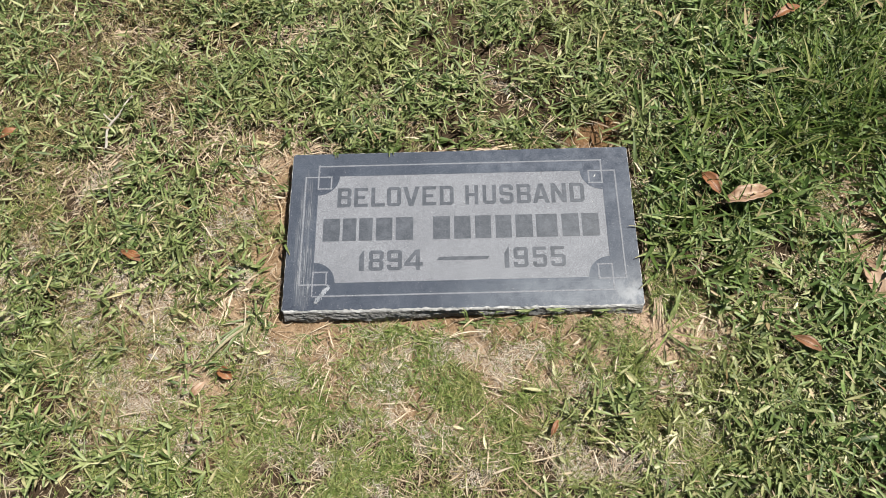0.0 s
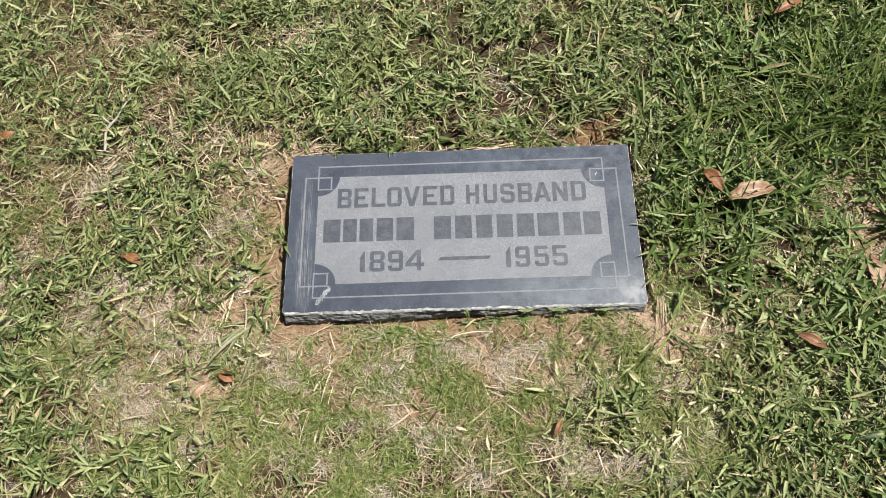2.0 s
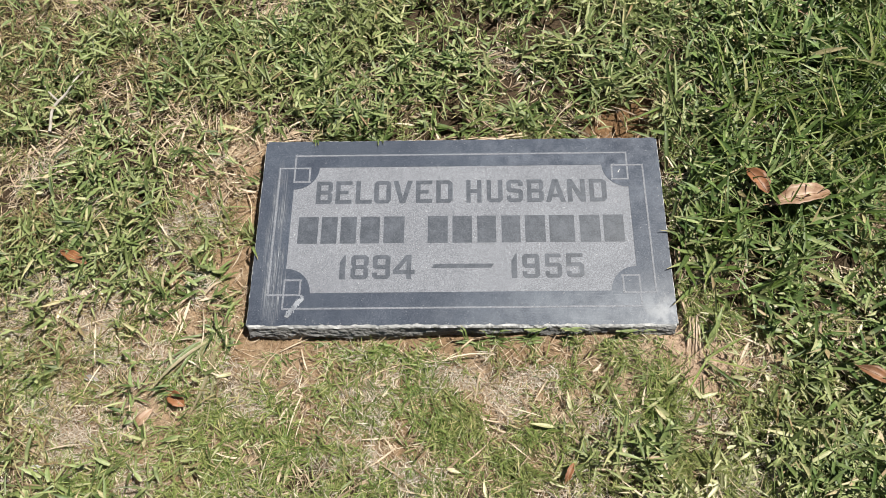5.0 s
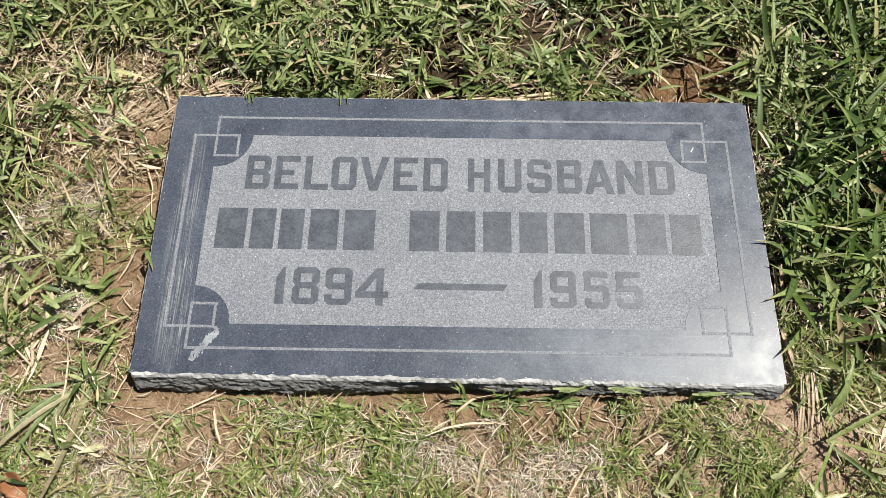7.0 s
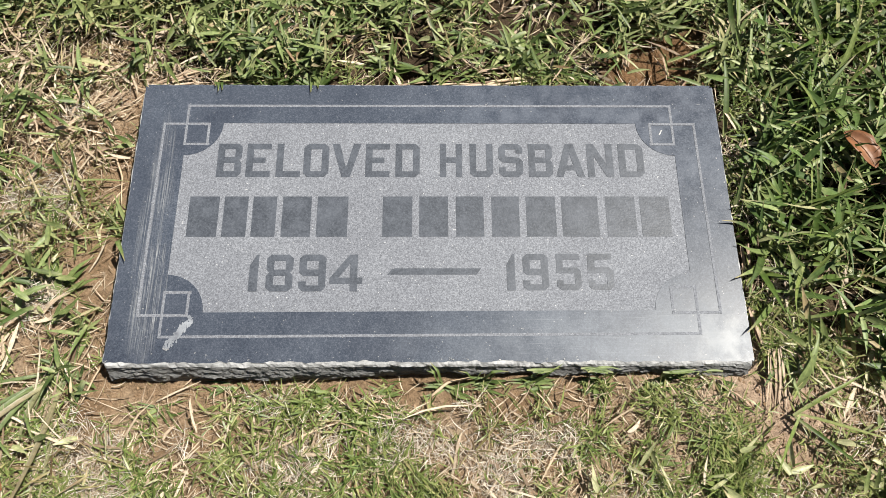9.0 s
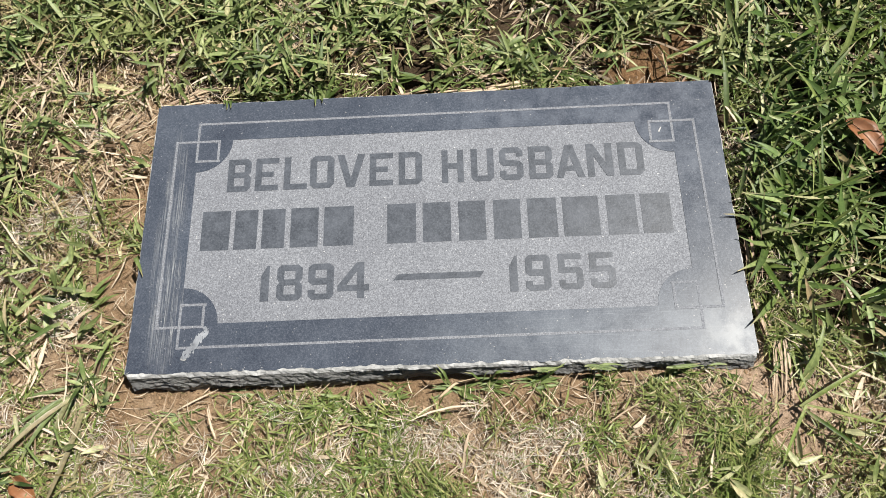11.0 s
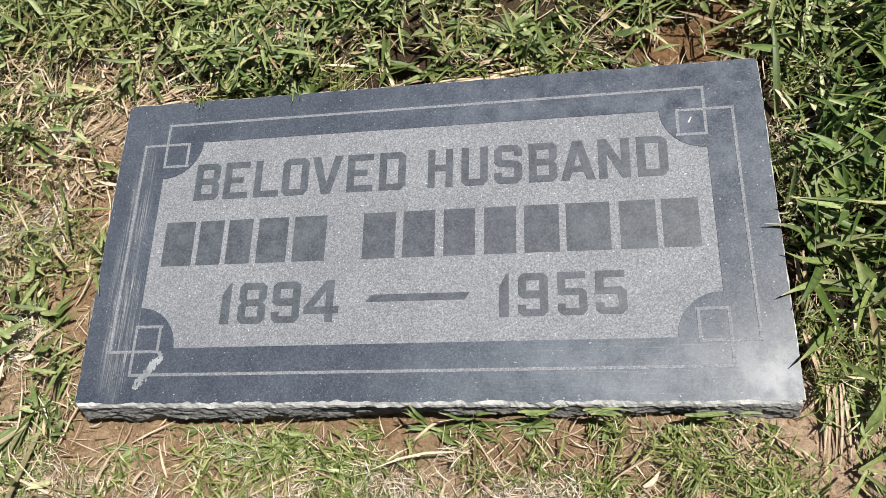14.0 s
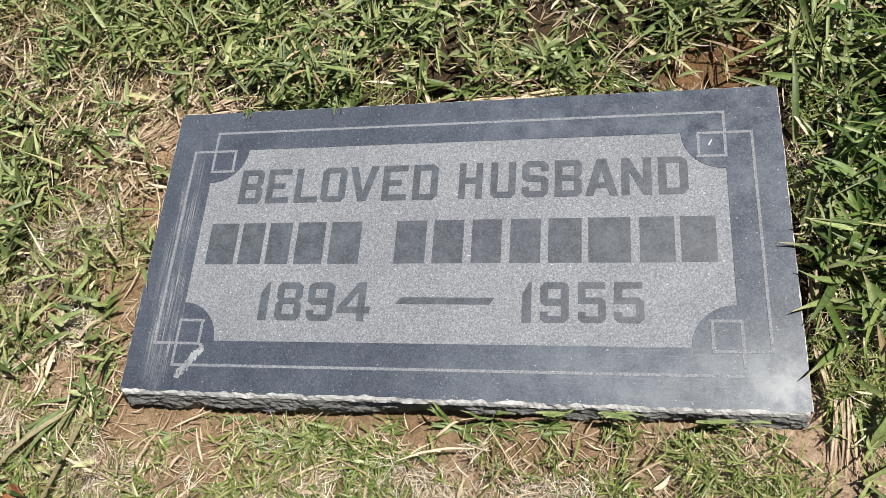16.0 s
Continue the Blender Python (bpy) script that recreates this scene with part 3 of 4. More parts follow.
# block letters with cut corners
BOX = ((0.28, 0.17), (0.72, 0.17), (0.72, 0.83), (0.28, 0.83))
UPPER = ((0.28, 0.59), (0.72, 0.59), (0.72, 0.83), (0.28, 0.83))
LOWER = ((0.28, 0.17), (0.72, 0.17), (0.72, 0.42), (0.28, 0.42))
FORMS = {"1": ONE, "4": FOUR}
FORMS["B"] = (((0, 0), (0.84, 0), (1, 0.1), (1, 0.42), (0.89, 0.51), (1, 0.6), (1, 0.9), (0.84, 1), (0, 1)), LOWER, UPPER)
FORMS["E"] = (((0, 0), (1, 0), (1, 0.17), (0.28, 0.17), (0.28, 0.42), (0.78, 0.42), (0.78, 0.58), (0.28, 0.58), (0.28, 0.83), (1, 0.83), (1, 1), (0, 1)),)
FORMS["L"] = (((0, 0), (1, 0), (1, 0.17), (0.28, 0.17), (0.28, 1), (0, 1)),)
FORMS["O"] = (((0.18, 0), (0.82, 0), (1, 0.12), (1, 0.88), (0.82, 1), (0.18, 1), (0, 0.88), (0, 0.12)), BOX)
FORMS["V"] = (((0.36, 0), (0.64, 0), (1, 1), (0.74, 1), (0.5, 0.28), (0.26, 1), (0, 1)),)
FORMS["D"] = (((0, 0), (0.82, 0), (1, 0.12), (1, 0.88), (0.82, 1), (0, 1)), BOX)
FORMS["H"] = (((0, 0), (0.28, 0), (0.28, 0.42), (0.72, 0.42), (0.72, 0), (1, 0), (1, 1), (0.72, 1), (0.72, 0.59), (0.28, 0.59), (0.28, 1), (0, 1)),)
FORMS["U"] = (((0.18, 0), (0.82, 0), (1, 0.12), (1, 1), (0.72, 1), (0.72, 0.17), (0.28, 0.17), (0.28, 1), (0, 1), (0, 0.12)),)
FORMS["S"] = (((0, 0.12), (0.18, 0), (0.82, 0), (1, 0.12), (1, 0.47), (0.84, 0.58), (0.28, 0.62), (0.28, 0.83), (0.72, 0.83), (0.72, 0.71), (1, 0.71),
               (1, 0.88), (0.82, 1), (0.18, 1), (0, 0.88), (0, 0.54), (0.16, 0.44), (0.72, 0.41), (0.72, 0.17), (0.28, 0.17), (0.28, 0.29), (0, 0.29)),)
FORMS["A"] = (((0, 0), (0.25, 0), (0.33, 0.2), (0.67, 0.2), (0.75, 0), (1, 0), (0.64, 1), (0.36, 1)), ((0.39, 0.36), (0.61, 0.36), (0.5, 0.7)))
FORMS["N"] = (((0, 0), (0.27, 0), (0.27, 0.62), (0.73, 0), (1, 0), (1, 1), (0.73, 1), (0.73, 0.4), (0.27, 1), (0, 1)),)
FORMS["8"] = (((0.16, 0), (0.84, 0), (1, 0.1), (1, 0.42), (0.9, 0.51), (1, 0.6), (1, 0.9), (0.84, 1), (0.16, 1), (0, 0.9), (0, 0.6), (0.1, 0.51), (0, 0.42), (0, 0.1)), LOWER, UPPER)
FORMS["9"] = (((0.16, 0), (0.84, 0), (1, 0.1), (1, 0.9), (0.84, 1), (0.16, 1), (0, 0.9), (0, 0.51), (0.16, 0.41), (0.73, 0.41), (0.73, 0.16), (0.27, 0.16), (0.27, 0.27), (0, 0.27), (0, 0.1)), UPPER)
FORMS["5"] = (((0, 0.1), (0.16, 0), (0.84, 0), (1, 0.1), (1, 0.52), (0.84, 0.62), (0.27, 0.62), (0.27, 0.84), (0.96, 0.84), (0.96, 1), (0, 1), (0, 0.46), (0.73, 0.46), (0.73, 0.16), (0.27, 0.16), (0.27, 0.27), (0, 0.27)),)
LINE_1 = (("B", -0.220, -0.195), ("E", -0.190, -0.165), ("L", -0.159, -0.134), ("O", -0.131, -0.105), ("V", -0.102, -0.072), ("E", -0.067, -0.042), ("D", -0.036, -0.011),
          ("H", 0.010, 0.033), ("U", 0.041, 0.065), ("S", 0.071, 0.096), ("B", 0.102, 0.127), ("A", 0.130, 0.160), ("N", 0.163, 0.190), ("D", 0.196, 0.222))
LINE_3 = (("1", -0.1765, -0.1680), ("8", -0.160, -0.134), ("9", -0.128, -0.102), ("4", -0.098, -0.066), ("1", 0.0750, 0.0832), ("9", 0.091, 0.116), ("5", 0.124, 0.148), ("5", 0.155, 0.180))
for char, x0, x1 in LINE_1:
    plate(x0, x1, 0.0385, 0.077, FORMS[char])
for char, x0, x1 in LINE_3:
    plate(x0, x1, -0.0845, -0.0465, FORMS[char])
# the middle line stands as plain bars
for x0, x1 in ((-0.243, -0.213), (-0.208, -0.184), (-0.179, -0.155), (-0.149, -0.120), (-0.114, -0.083), (-0.048, -0.018), (-0.011, 0.018),
               (0.026, 0.054), (0.062, 0.090), (0.097, 0.127), (0.133, 0.170), (0.178, 0.208), (0.213, 0.243)):
    bm = bmesh.new()
    bar(bm, x0, -0.0275, x1, 0.0165, TOP - SUNK - 0.001, TOP - 0.0002)
    part("text_bar", bm, m_honed, panel)
# dash with slanted ends
bm = bmesh.new()
base = [(-0.042, -0.0675), (0.0455, -0.0675), (0.050, -0.061), (-0.037, -0.061)]
lo_v = [bm.verts.new((x, y, TOP - SUNK - 0.001)) for x, y in base]
hi_v = [bm.verts.new((x, y, TOP - 0.0002)) for x, y in base]
bm.faces.new(hi_v)
for i in range(4):
    bm.faces.new((lo_v[i], lo_v[(i + 1) % 4], hi_v[(i + 1) % 4], hi_v[i]))
part("dash", bm, m_honed, panel)
# pale gouge near one corner of the border
bm = bmesh.new()
for i in range(120):
    t = random.random()
    cx, cy = -0.247 + 0.018 * t + random.gauss(0, 0.0022), -0.1405 + 0.029 * t + random.gauss(0, 0.0014)
    r = random.uniform(0.0005, 0.0019)
    n_ = 6
    ring_v = [bm.verts.new((cx + r * random.uniform(0.5, 1.2) * math.cos(2 * math.pi * k / n_), cy + 1.5 * r * random.uniform(0.5, 1.2) * math.sin(2 * math.pi * k / n_), TOP + 0.0003 + i * 0.000004)) for k in range(n_)]
    bm.faces.new(ring_v)
part("gouge", bm, m_gouge, border, "pale gouge in the polished border")


# white nicks at the front rim and at the gouge's foot
bm = bmesh.new()
for i in range(46):
    if i < 36:
        cx, cy, r = random.choice((-0.19, 0.02, 0.03, 0.14)) + random.gauss(0, 0.02), SY0 + 0.0035 + abs(random.gauss(0, 0.0016)), random.uniform(0.0002, 0.0006)
    else:
        cx, cy, r = -0.2475 + random.gauss(0, 0.0022), -0.1415 + random.gauss(0, 0.0007), random.uniform(0.0003, 0.0007)
    bm.faces.new([bm.verts.new((cx + 1.8 * r * random.uniform(0.3, 1.2) * math.cos(2 * math.pi * k / 6), cy + r * random.uniform(0.3, 1.2) * math.sin(2 * math.pi * k / 6), TOP + 0.0009 + i * 0.000003)) for k in range(6)])
tagged(part("nicks", bm, m_rim, border, "white nicks in the polished border"), kind="stuff")


# a bright sliver of chipped stone in one corner square
bm = bmesh.new()
bm.faces.new([bm.verts.new((0.2430 + dx, 0.0905 + dy, TOP + 0.0004)) for dx, dy in ((-0.0022, -0.0026), (-0.0008, -0.0030), (0.0020, 0.0024), (0.0010, 0.0030))])
part("chip", bm, m_rim, border, "tiny white chip")


# ---- grass ----
def strips(base, azim, length, width, lift, curl, rings, fold, twist=None, tip=0.05, bend=0.10, taper=1.75):
    """Many bent blades as arrays: points along each blade, its width and its faces."""
    m = len(base)
    s = np.linspace(0, 1, rings + 1)
    pos = np.zeros((m, rings + 1, 3))
    pos[:, 0] = base
    sway = rng.normal(0, bend, m)
    for k in range(1, rings + 1):
        el = lift - curl * (s[k] + s[k - 1]) / 2
        az = azim + sway * (s[k] + s[k - 1] - 1)
        d = np.stack([np.cos(az) * np.cos(el), np.sin(az) * np.cos(el), np.sin(el)], -1)
        pos[:, k] = pos[:, k - 1] + d * (length / rings)[:, None]
    # no blade sinks into the ground or the slab
    zg = height(pos[..., 0], pos[..., 1]) + 0.0012
    over = (np.abs(pos[..., 0]) < SX + 0.004) & (pos[..., 1] > SY0 - 0.004) & (pos[..., 1] < SY1 + 0.004)
    clear = ~over.any(axis=1)
    pos[..., 2] = np.maximum(pos[..., 2], zg)
    pos, azim, width, m = pos[clear], azim[clear], width[clear], int(clear.sum())
    twist = None if twist is None else twist[clear]
    prof = np.clip(np.minimum(0.62 + 1.9 * s, 1.0) * np.minimum(1.0, tip + taper * (1 - s)), 0.04, 1)
    tw = np.zeros(m) if twist is None else twist
    side = np.stack([-np.sin(azim) * np.cos(tw), np.cos(azim) * np.cos(tw), np.sin(tw)], -1)
    half = 0.5 * width[:, None] * prof[None]
    l, r = pos + side[:, None] * half[..., None], pos - side[:, None] * half[..., None]
    if fold:
        mid = pos.copy()
        mid[..., 2] -= 0.36 * half
        cols = 3
        grid = np.stack([l, mid, r], 2)
    else:
        cols = 2
        grid = np.stack([l, r], 2)
    verts = grid.reshape(-1, 3)
    per = (rings + 1) * cols
    q = []
    for k in range(rings):
        for c in range(cols - 1):
            a = k * cols + c
            q.append((a, a + 1, a + 1 + cols, a + cols))
    faces = (np.array(q)[None] + (np.arange(m) * per)[:, None, None]).reshape(-1, 4)
    lanes = np.stack(np.meshgrid(s, np.linspace(-1, 1, cols), [0.0], indexing="ij"), -1).reshape(-1, 3)
    return verts, faces, np.tile(lanes, (m, 1))


def blade_lanes(me, lanes):
    """Stores how far along and across its blade each vertex lies."""
    me.attributes.new("blade", "FLOAT_VECTOR", "POINT").data.foreach_set("vector", np.asarray(lanes, dtype=np.float32).ravel())


def quad_mesh(name, verts, faces, lanes, material):
    me = bpy.data.meshes.new(name)
    me.vertices.add(len(verts))
    me.vertices.foreach_set("co", verts.astype(np.float32).ravel())
    me.loops.add(faces.size)
    me.loops.foreach_set("vertex_index", faces.astype(np.int32).ravel())
    me.polygons.add(len(faces))
    me.polygons.foreach_set("loop_start", np.arange(0, faces.size, 4, dtype=np.int32))
    me.polygons.foreach_set("use_smooth", np.ones(len(faces), dtype=bool))
    me.materials.append(material)
    me.update(calc_edges=True)
    blade_lanes(me, lanes)
    return me


def off_stone(x, y, gap=0.003):
    return ~((np.abs(x) < SX + gap) & (y > SY0 - gap) & (y < SY1 + gap))


def turn_away(x, y, az, reach, share):
    """Blades that would lie across the slab are turned the other way, but for a few."""
    tx, ty = x + np.cos(az) * reach, y + np.sin(az) * reach
    mx, my = x + np.cos(az) * reach * 0.5, y + np.sin(az) * reach * 0.5
    hit = (~off_stone(tx, ty, 0.002) | ~off_stone(mx, my, 0.002)) & (rng.random(len(x)) > share)
    return np.where(hit, az + math.pi + rng.normal(0, 0.5, len(x)), az)


def sow(density, per_m2, box):
    x0, x1, y0, y1 = box
    m = int((x1 - x0) * (y1 - y0) * per_m2)
    x, y = rng.uniform(x0, x1, m), rng.uniform(y0, y1, m)
    ok = off_stone(x, y) & (rng.random(m) < density(x, y))
    return x[ok], y[ok]


AREA = (-1.08, 1.08, -0.78, 1.0)


def clumps(x, y, shift):
    """Uneven tufting at three sizes, with gaps between the clumps."""
    return np.clip((0.26 + 0.84 * step(0.28, 0.55, vn(x, y, 0.045, shift))) * (0.18 + 0.95 * step(0.34, 0.52, vn(x, y, 0.022, shift + 1))) * (0.45 + 0.62 * step(0.3, 0.6, vn(x, y, 0.13, shift + 2))), 0, 1)


def lush_share(x, y):
    ragged = 0.10 * (vn(x, y, 0.09, 8) - 0.5) + 0.06 * (vn(x, y, 0.03, 7) - 0.5)
    beside = step(0.30, 0.35, x + 0.4 * ragged) * step(-0.2, -0.12, y) * (1 - step(0.13, 0.2, y))
    beyond = step(0.34, 0.52, x + ragged - 0.11 * step(-0.17, -0.26, y)) * (1 - 0.65 * step(-0.15, -0.3, y))
    return np.clip(np.maximum(beside, beyond) * (1 - 0.75 * dry(x, y)) * (1 - 0.9 * bare(x, y)), 0, 1)


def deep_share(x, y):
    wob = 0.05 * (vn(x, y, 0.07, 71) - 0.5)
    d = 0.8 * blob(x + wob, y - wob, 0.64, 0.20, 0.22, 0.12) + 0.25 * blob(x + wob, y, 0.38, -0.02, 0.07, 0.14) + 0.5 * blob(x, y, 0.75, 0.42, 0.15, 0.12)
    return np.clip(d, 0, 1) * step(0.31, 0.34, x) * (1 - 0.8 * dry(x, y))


def pale_share(x, y):
    d = 1.0 * blob(x, y, 0.36, -0.36, 0.13, 0.14) + 0.8 * blob(x, y, 0.55, -0.34, 0.2, 0.15) + 0.6 * blob(x, y, 0.30, -0.29, 0.1, 0.05) + 0.6 * blob(x, y, 0.58, -0.2, 0.16, 0.1) + 0.35 * blob(x, y, -0.1, 0.45, 0.3, 0.12) + 0.12 * blob(x, y, -0.6, 0.2, 0.2, 0.2) + 0.3 * blob(x, y, -0.62, -0.33, 0.15, 0.15)
    return np.clip(d + 0.03, 0, 1) * (1 - bare(x, y)) * step(-0.2, -0.24, y - 10 * (x < -0.33) - 10 * (y > 0.15) - 10 * (x > 0.36))


def broad_share(x, y):
    back = 0.85 * step(0.145, 0.18, y)
    patches = step(0.22, 0.5, vn(x, y, 0.17, 9)) * (0.35 + 0.65 * step(0.3, 0.55, vn(x, y, 0.06, 19)))
    left = 0.9 * step(-0.33, -0.42, x) * patches * (1 - 0.75 * blob(x, y, -0.5, -0.33, 0.14, 0.14))
    low = np.clip(1.0 * blob(x, y, -0.76, -0.34, 0.22, 0.26) + 0.95 * blob(x, y, 0.20, -0.335, 0.075, 0.05) + 0.6 * blob(x, y, 0.3, -0.46, 0.12, 0.06) + 1.0 * blob(x, y, 0.64, -0.34, 0.24, 0.2) + 0.9 * blob(x, y, -0.5, -0.02, 0.14, 0.12) - 0.5 * blob(x, y, 0.15, -0.22, 0.17, 0.07), 0, 1)
    d = np.clip(np.maximum(np.maximum(back, left), low), 0, 1) * (1 - 0.78 * dry(x, y)) * (1 - 0.45 * np.clip(withered_share(x, y), 0, 1)) * (1 - 0.97 * bare(x, y))
    return d * (1 - np.clip(lush_share(x, y), 0, 1))


def fine_share(x, y):
    d = (0.25 + 0.75 * step(0.3, 0.6, vn(x, y, 0.06, 10))) * (0.35 + 0.65 * step(0.25, 0.5, vn(x, y, 0.025, 20))) * (1 - 0.2 * dry(x, y)) * (1 - 0.97 * bare(x, y))
    return d * (1 - 0.75 * step(0.15, 0.2, y)) * (1 - 0.92 * np.clip(lush_share(x, y), 0, 1)) * (1 - 0.6 * broad_share(x, y)) * (1 - 0.35 * dry(x, y)) * (1 - 0.55 * step(-0.33, -0.42, x) * step(-0.12, -0.04, y)) + 0.05 * step(0.15, 0.2, y) + 0.4 * blob(x, y, 0.0, -0.36, 0.42, 0.13) * (1 - 0.7 * dry(x, y)) + 0.35 * blob(x, y, 0.10, -0.25, 0.30, 0.07) * (1 - bare(x, y)) * step(0.25, 0.45, vn(x, y, 0.03, 21))


def lawn(name, share, per_m2, blades, lengths, widths, lifts, material, label, fold=True, rings=4, over=0.02, box=AREA, up=0.012, seed=30):
    x, y = sow(lambda a, c: share(a, c) * clumps(a, c, seed), per_m2, box)
    m = len(x)
    # each shoot opens into a few blades
    x, y = np.repeat(x, blades), np.repeat(y, blades)
    az0 = np.repeat(np.where(rng.random(m) < 0.5, rng.uniform(0, 2 * math.pi, m), 4 * math.pi * vn(x[::blades], y[::blades], 0.09, seed + 5) + rng.normal(0, 0.5, m)), blades)
    k = np.tile(np.arange(blades), m)
    az = az0 + k * (2 * math.pi / blades) + rng.normal(0, 0.6, m * blades)
    L = rng.uniform(*lengths, m * blades) * (0.8 + 0.4 * vn(x, y, 0.1, 12)) * (1 + 0.3 * blob(x, y, 0.62, 0.2, 0.24, 0.14))
    W = widths[0] + (widths[1] - widths[0]) * rng.random(m * blades) ** 1.5
    az = turn_away(x, y, az, L * 0.85, over)
    x = x + rng.normal(0, 0.002, len(x))
    y = y + rng.normal(0, 0.002, len(y))
    ok = off_stone(x, y, 0.001)
    x, y, az, L, W = x[ok], y[ok], az[ok], L[ok], W[ok]
    z = height(x, y) + rng.uniform(0, up, len(x))
    lift = rng.uniform(*lifts, len(x))
    curl = rng.uniform(-0.25, 0.8, len(x))
    v_, f_, l_ = strips(np.stack([x, y, z], -1), az, L, W, lift, curl, rings, fold, rng.normal(0, 0.62, len(x)))
    tagged(new(name, quad_mesh(name, v_, f_, l_, material)), label, "grass", kind="stuff")


def outer_share(x, y):
    """The lawn beyond the finely sown part, thinner and thinner outwards."""
    past = np.maximum(np.maximum(AREA[0] - x, x - AREA[1]), np.maximum(AREA[2] - y, y - AREA[3]))
    return (past > -0.06) * np.exp(-np.maximum(past, 0) / 0.55) * (0.6 + 0.4 * step(0.3, 0.6, vn(x, y, 0.3, 90))) * (1 - step(1.1, 1.6, past + 0.6 * vn(x, y, 0.5, 91)))


def withered_share(x, y):
    """Brown worn turf, away from the slab's front."""
    d = (0.8 * blob(x, y, -0.66, -0.22, 0.12, 0.10) + 1.0 * blob(x, y, -0.80, 0.46, 0.28, 0.2) + 0.7 * blob(x, y, -0.80, 0.1, 0.12, 0.16) + 0.6 * blob(x, y, -0.50, 0.26, 0.13, 0.08) + 0.5 * blob(x, y, 0.62, -0.02, 0.12, 0.1))
    return np.clip(d + 0.35 * step(0.5, 0.75, vn(x, y, 0.09, 72)) * (0.4 + 0.6 * step(-0.3, -0.4, x)) * (1 - 0.8 * blob(x, y, 0.05, -0.26, 0.35, 0.14)), 0, 1) * (1 - 0.8 * bare(x, y))


lawn("broad_grass", broad_share, 21500, 4, (0.014, 0.043), (0.0024, 0.0062), (0.0, 0.85), m_broad, "short mown broad-bladed green grass with dry tips", up=0.030)
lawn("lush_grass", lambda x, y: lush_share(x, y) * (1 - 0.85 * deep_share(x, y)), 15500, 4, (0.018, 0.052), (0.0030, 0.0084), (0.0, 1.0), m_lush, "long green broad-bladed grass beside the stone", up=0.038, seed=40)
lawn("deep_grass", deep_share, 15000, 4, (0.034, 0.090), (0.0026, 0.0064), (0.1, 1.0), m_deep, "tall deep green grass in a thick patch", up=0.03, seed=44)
lawn("grass_clippings", pale_share, 12500, 1, (0.009, 0.030), (0.0026, 0.0068), (-0.1, 0.4), m_pale, "pale yellow-green mown grass clippings lying on the lawn", rings=3, up=0.022, seed=47)
lawn("withered_grass", withered_share, 16000, 4, (0.010, 0.034), (0.0010, 0.0026), (0.0, 0.8), m_withered, "withered brown grass in worn patches of the lawn", fold=False, rings=3, up=0.022, seed=53)
lawn("fine_grass", fine_share, 62000, 6, (0.008, 0.028), (0.0010, 0.0024), (0.05, 0.85), m_fine, "short fine yellow-green grass in small rosettes", fold=False, rings=2, up=0.009, seed=50)
lawn("outer_grass", outer_share, 7000, 4, (0.020, 0.060), (0.004, 0.009), (0.0, 0.9), m_broad, "green lawn further off", fold=False, rings=2, box=(-2.7, 2.7, -2.4, 2.7))


def thatch(name, share, per_m2, lengths, widths, lifts, up, label, material=None):
    x, y = sow(share, per_m2, AREA)
    m = len(x)
    az = rng.uniform(0, 2 * math.pi, m)
    L, W = rng.uniform(*lengths, m), rng.uniform(*widths, m)
    az = turn_away(x, y, az, L, 0.0)
    z = height(x, y) + rng.uniform(0.0005, up, m)
    v_, f_, l_ = strips(np.stack([x, y, z], -1), az, L, W, rng.uniform(*lifts, m), rng.uniform(-0.2, 0.35, m), 3, False, rng.normal(0, 0.5, m), tip=0.2, bend=0.2)
    tagged(new(name, quad_mesh(name, v_, f_, l_, material or m_straw)), label, "dry grass", kind="stuff")


thatch("dry_thatch", lambda x, y: np.clip(0.7 + 0.5 * dry(x, y) - 0.82 * bare(x, y) * (1 - 0.5 * dry(x, y)) - 0.75 * lush_share(x, y) - 0.85 * broad_share(x, y), 0.02, 1), 33000, (0.006, 0.028), (0.0004, 0.0014), (-0.1, 0.35), 0.008, "pale dead grass lying matted on the soil")
thatch("dry_stalks", lambda x, y: np.clip(0.25 + 0.5 * dry(x, y) + 0.4 * blob(x, y, -0.33, 0.03, 0.04, 0.15) - 0.3 * bare(x, y) - 0.35 * blob(x, y, 0.05, -0.24, 0.3, 0.07), 0.03, 1), 2200, (0.025, 0.07), (0.0010, 0.0028), (-0.05, 0.3), 0.014, "loose pale dry grass stalks")


thatch("dead_blades", lambda x, y: np.clip(0.06 + 0.9 * dry(x, y) * (0.12 + 0.88 * step(-0.18, -0.1, y)) + 0.5 * blob(x, y, -0.05, 0.165, 0.3, 0.02) - 0.5 * bare(x, y), 0, 1), 9500, (0.010, 0.036), (0.0016, 0.0042), (-0.1, 0.35), 0.012, "broad dead straw-coloured grass blades lying on the ground")
thatch("litter", lambda x, y: np.clip(0.9 * bare(x, y), 0, 1), 12000, (0.002, 0.009), (0.0003, 0.0008), (-0.1, 0.2), 0.0015, "fine bits of dry grass scattered on bare soil", m_withered)


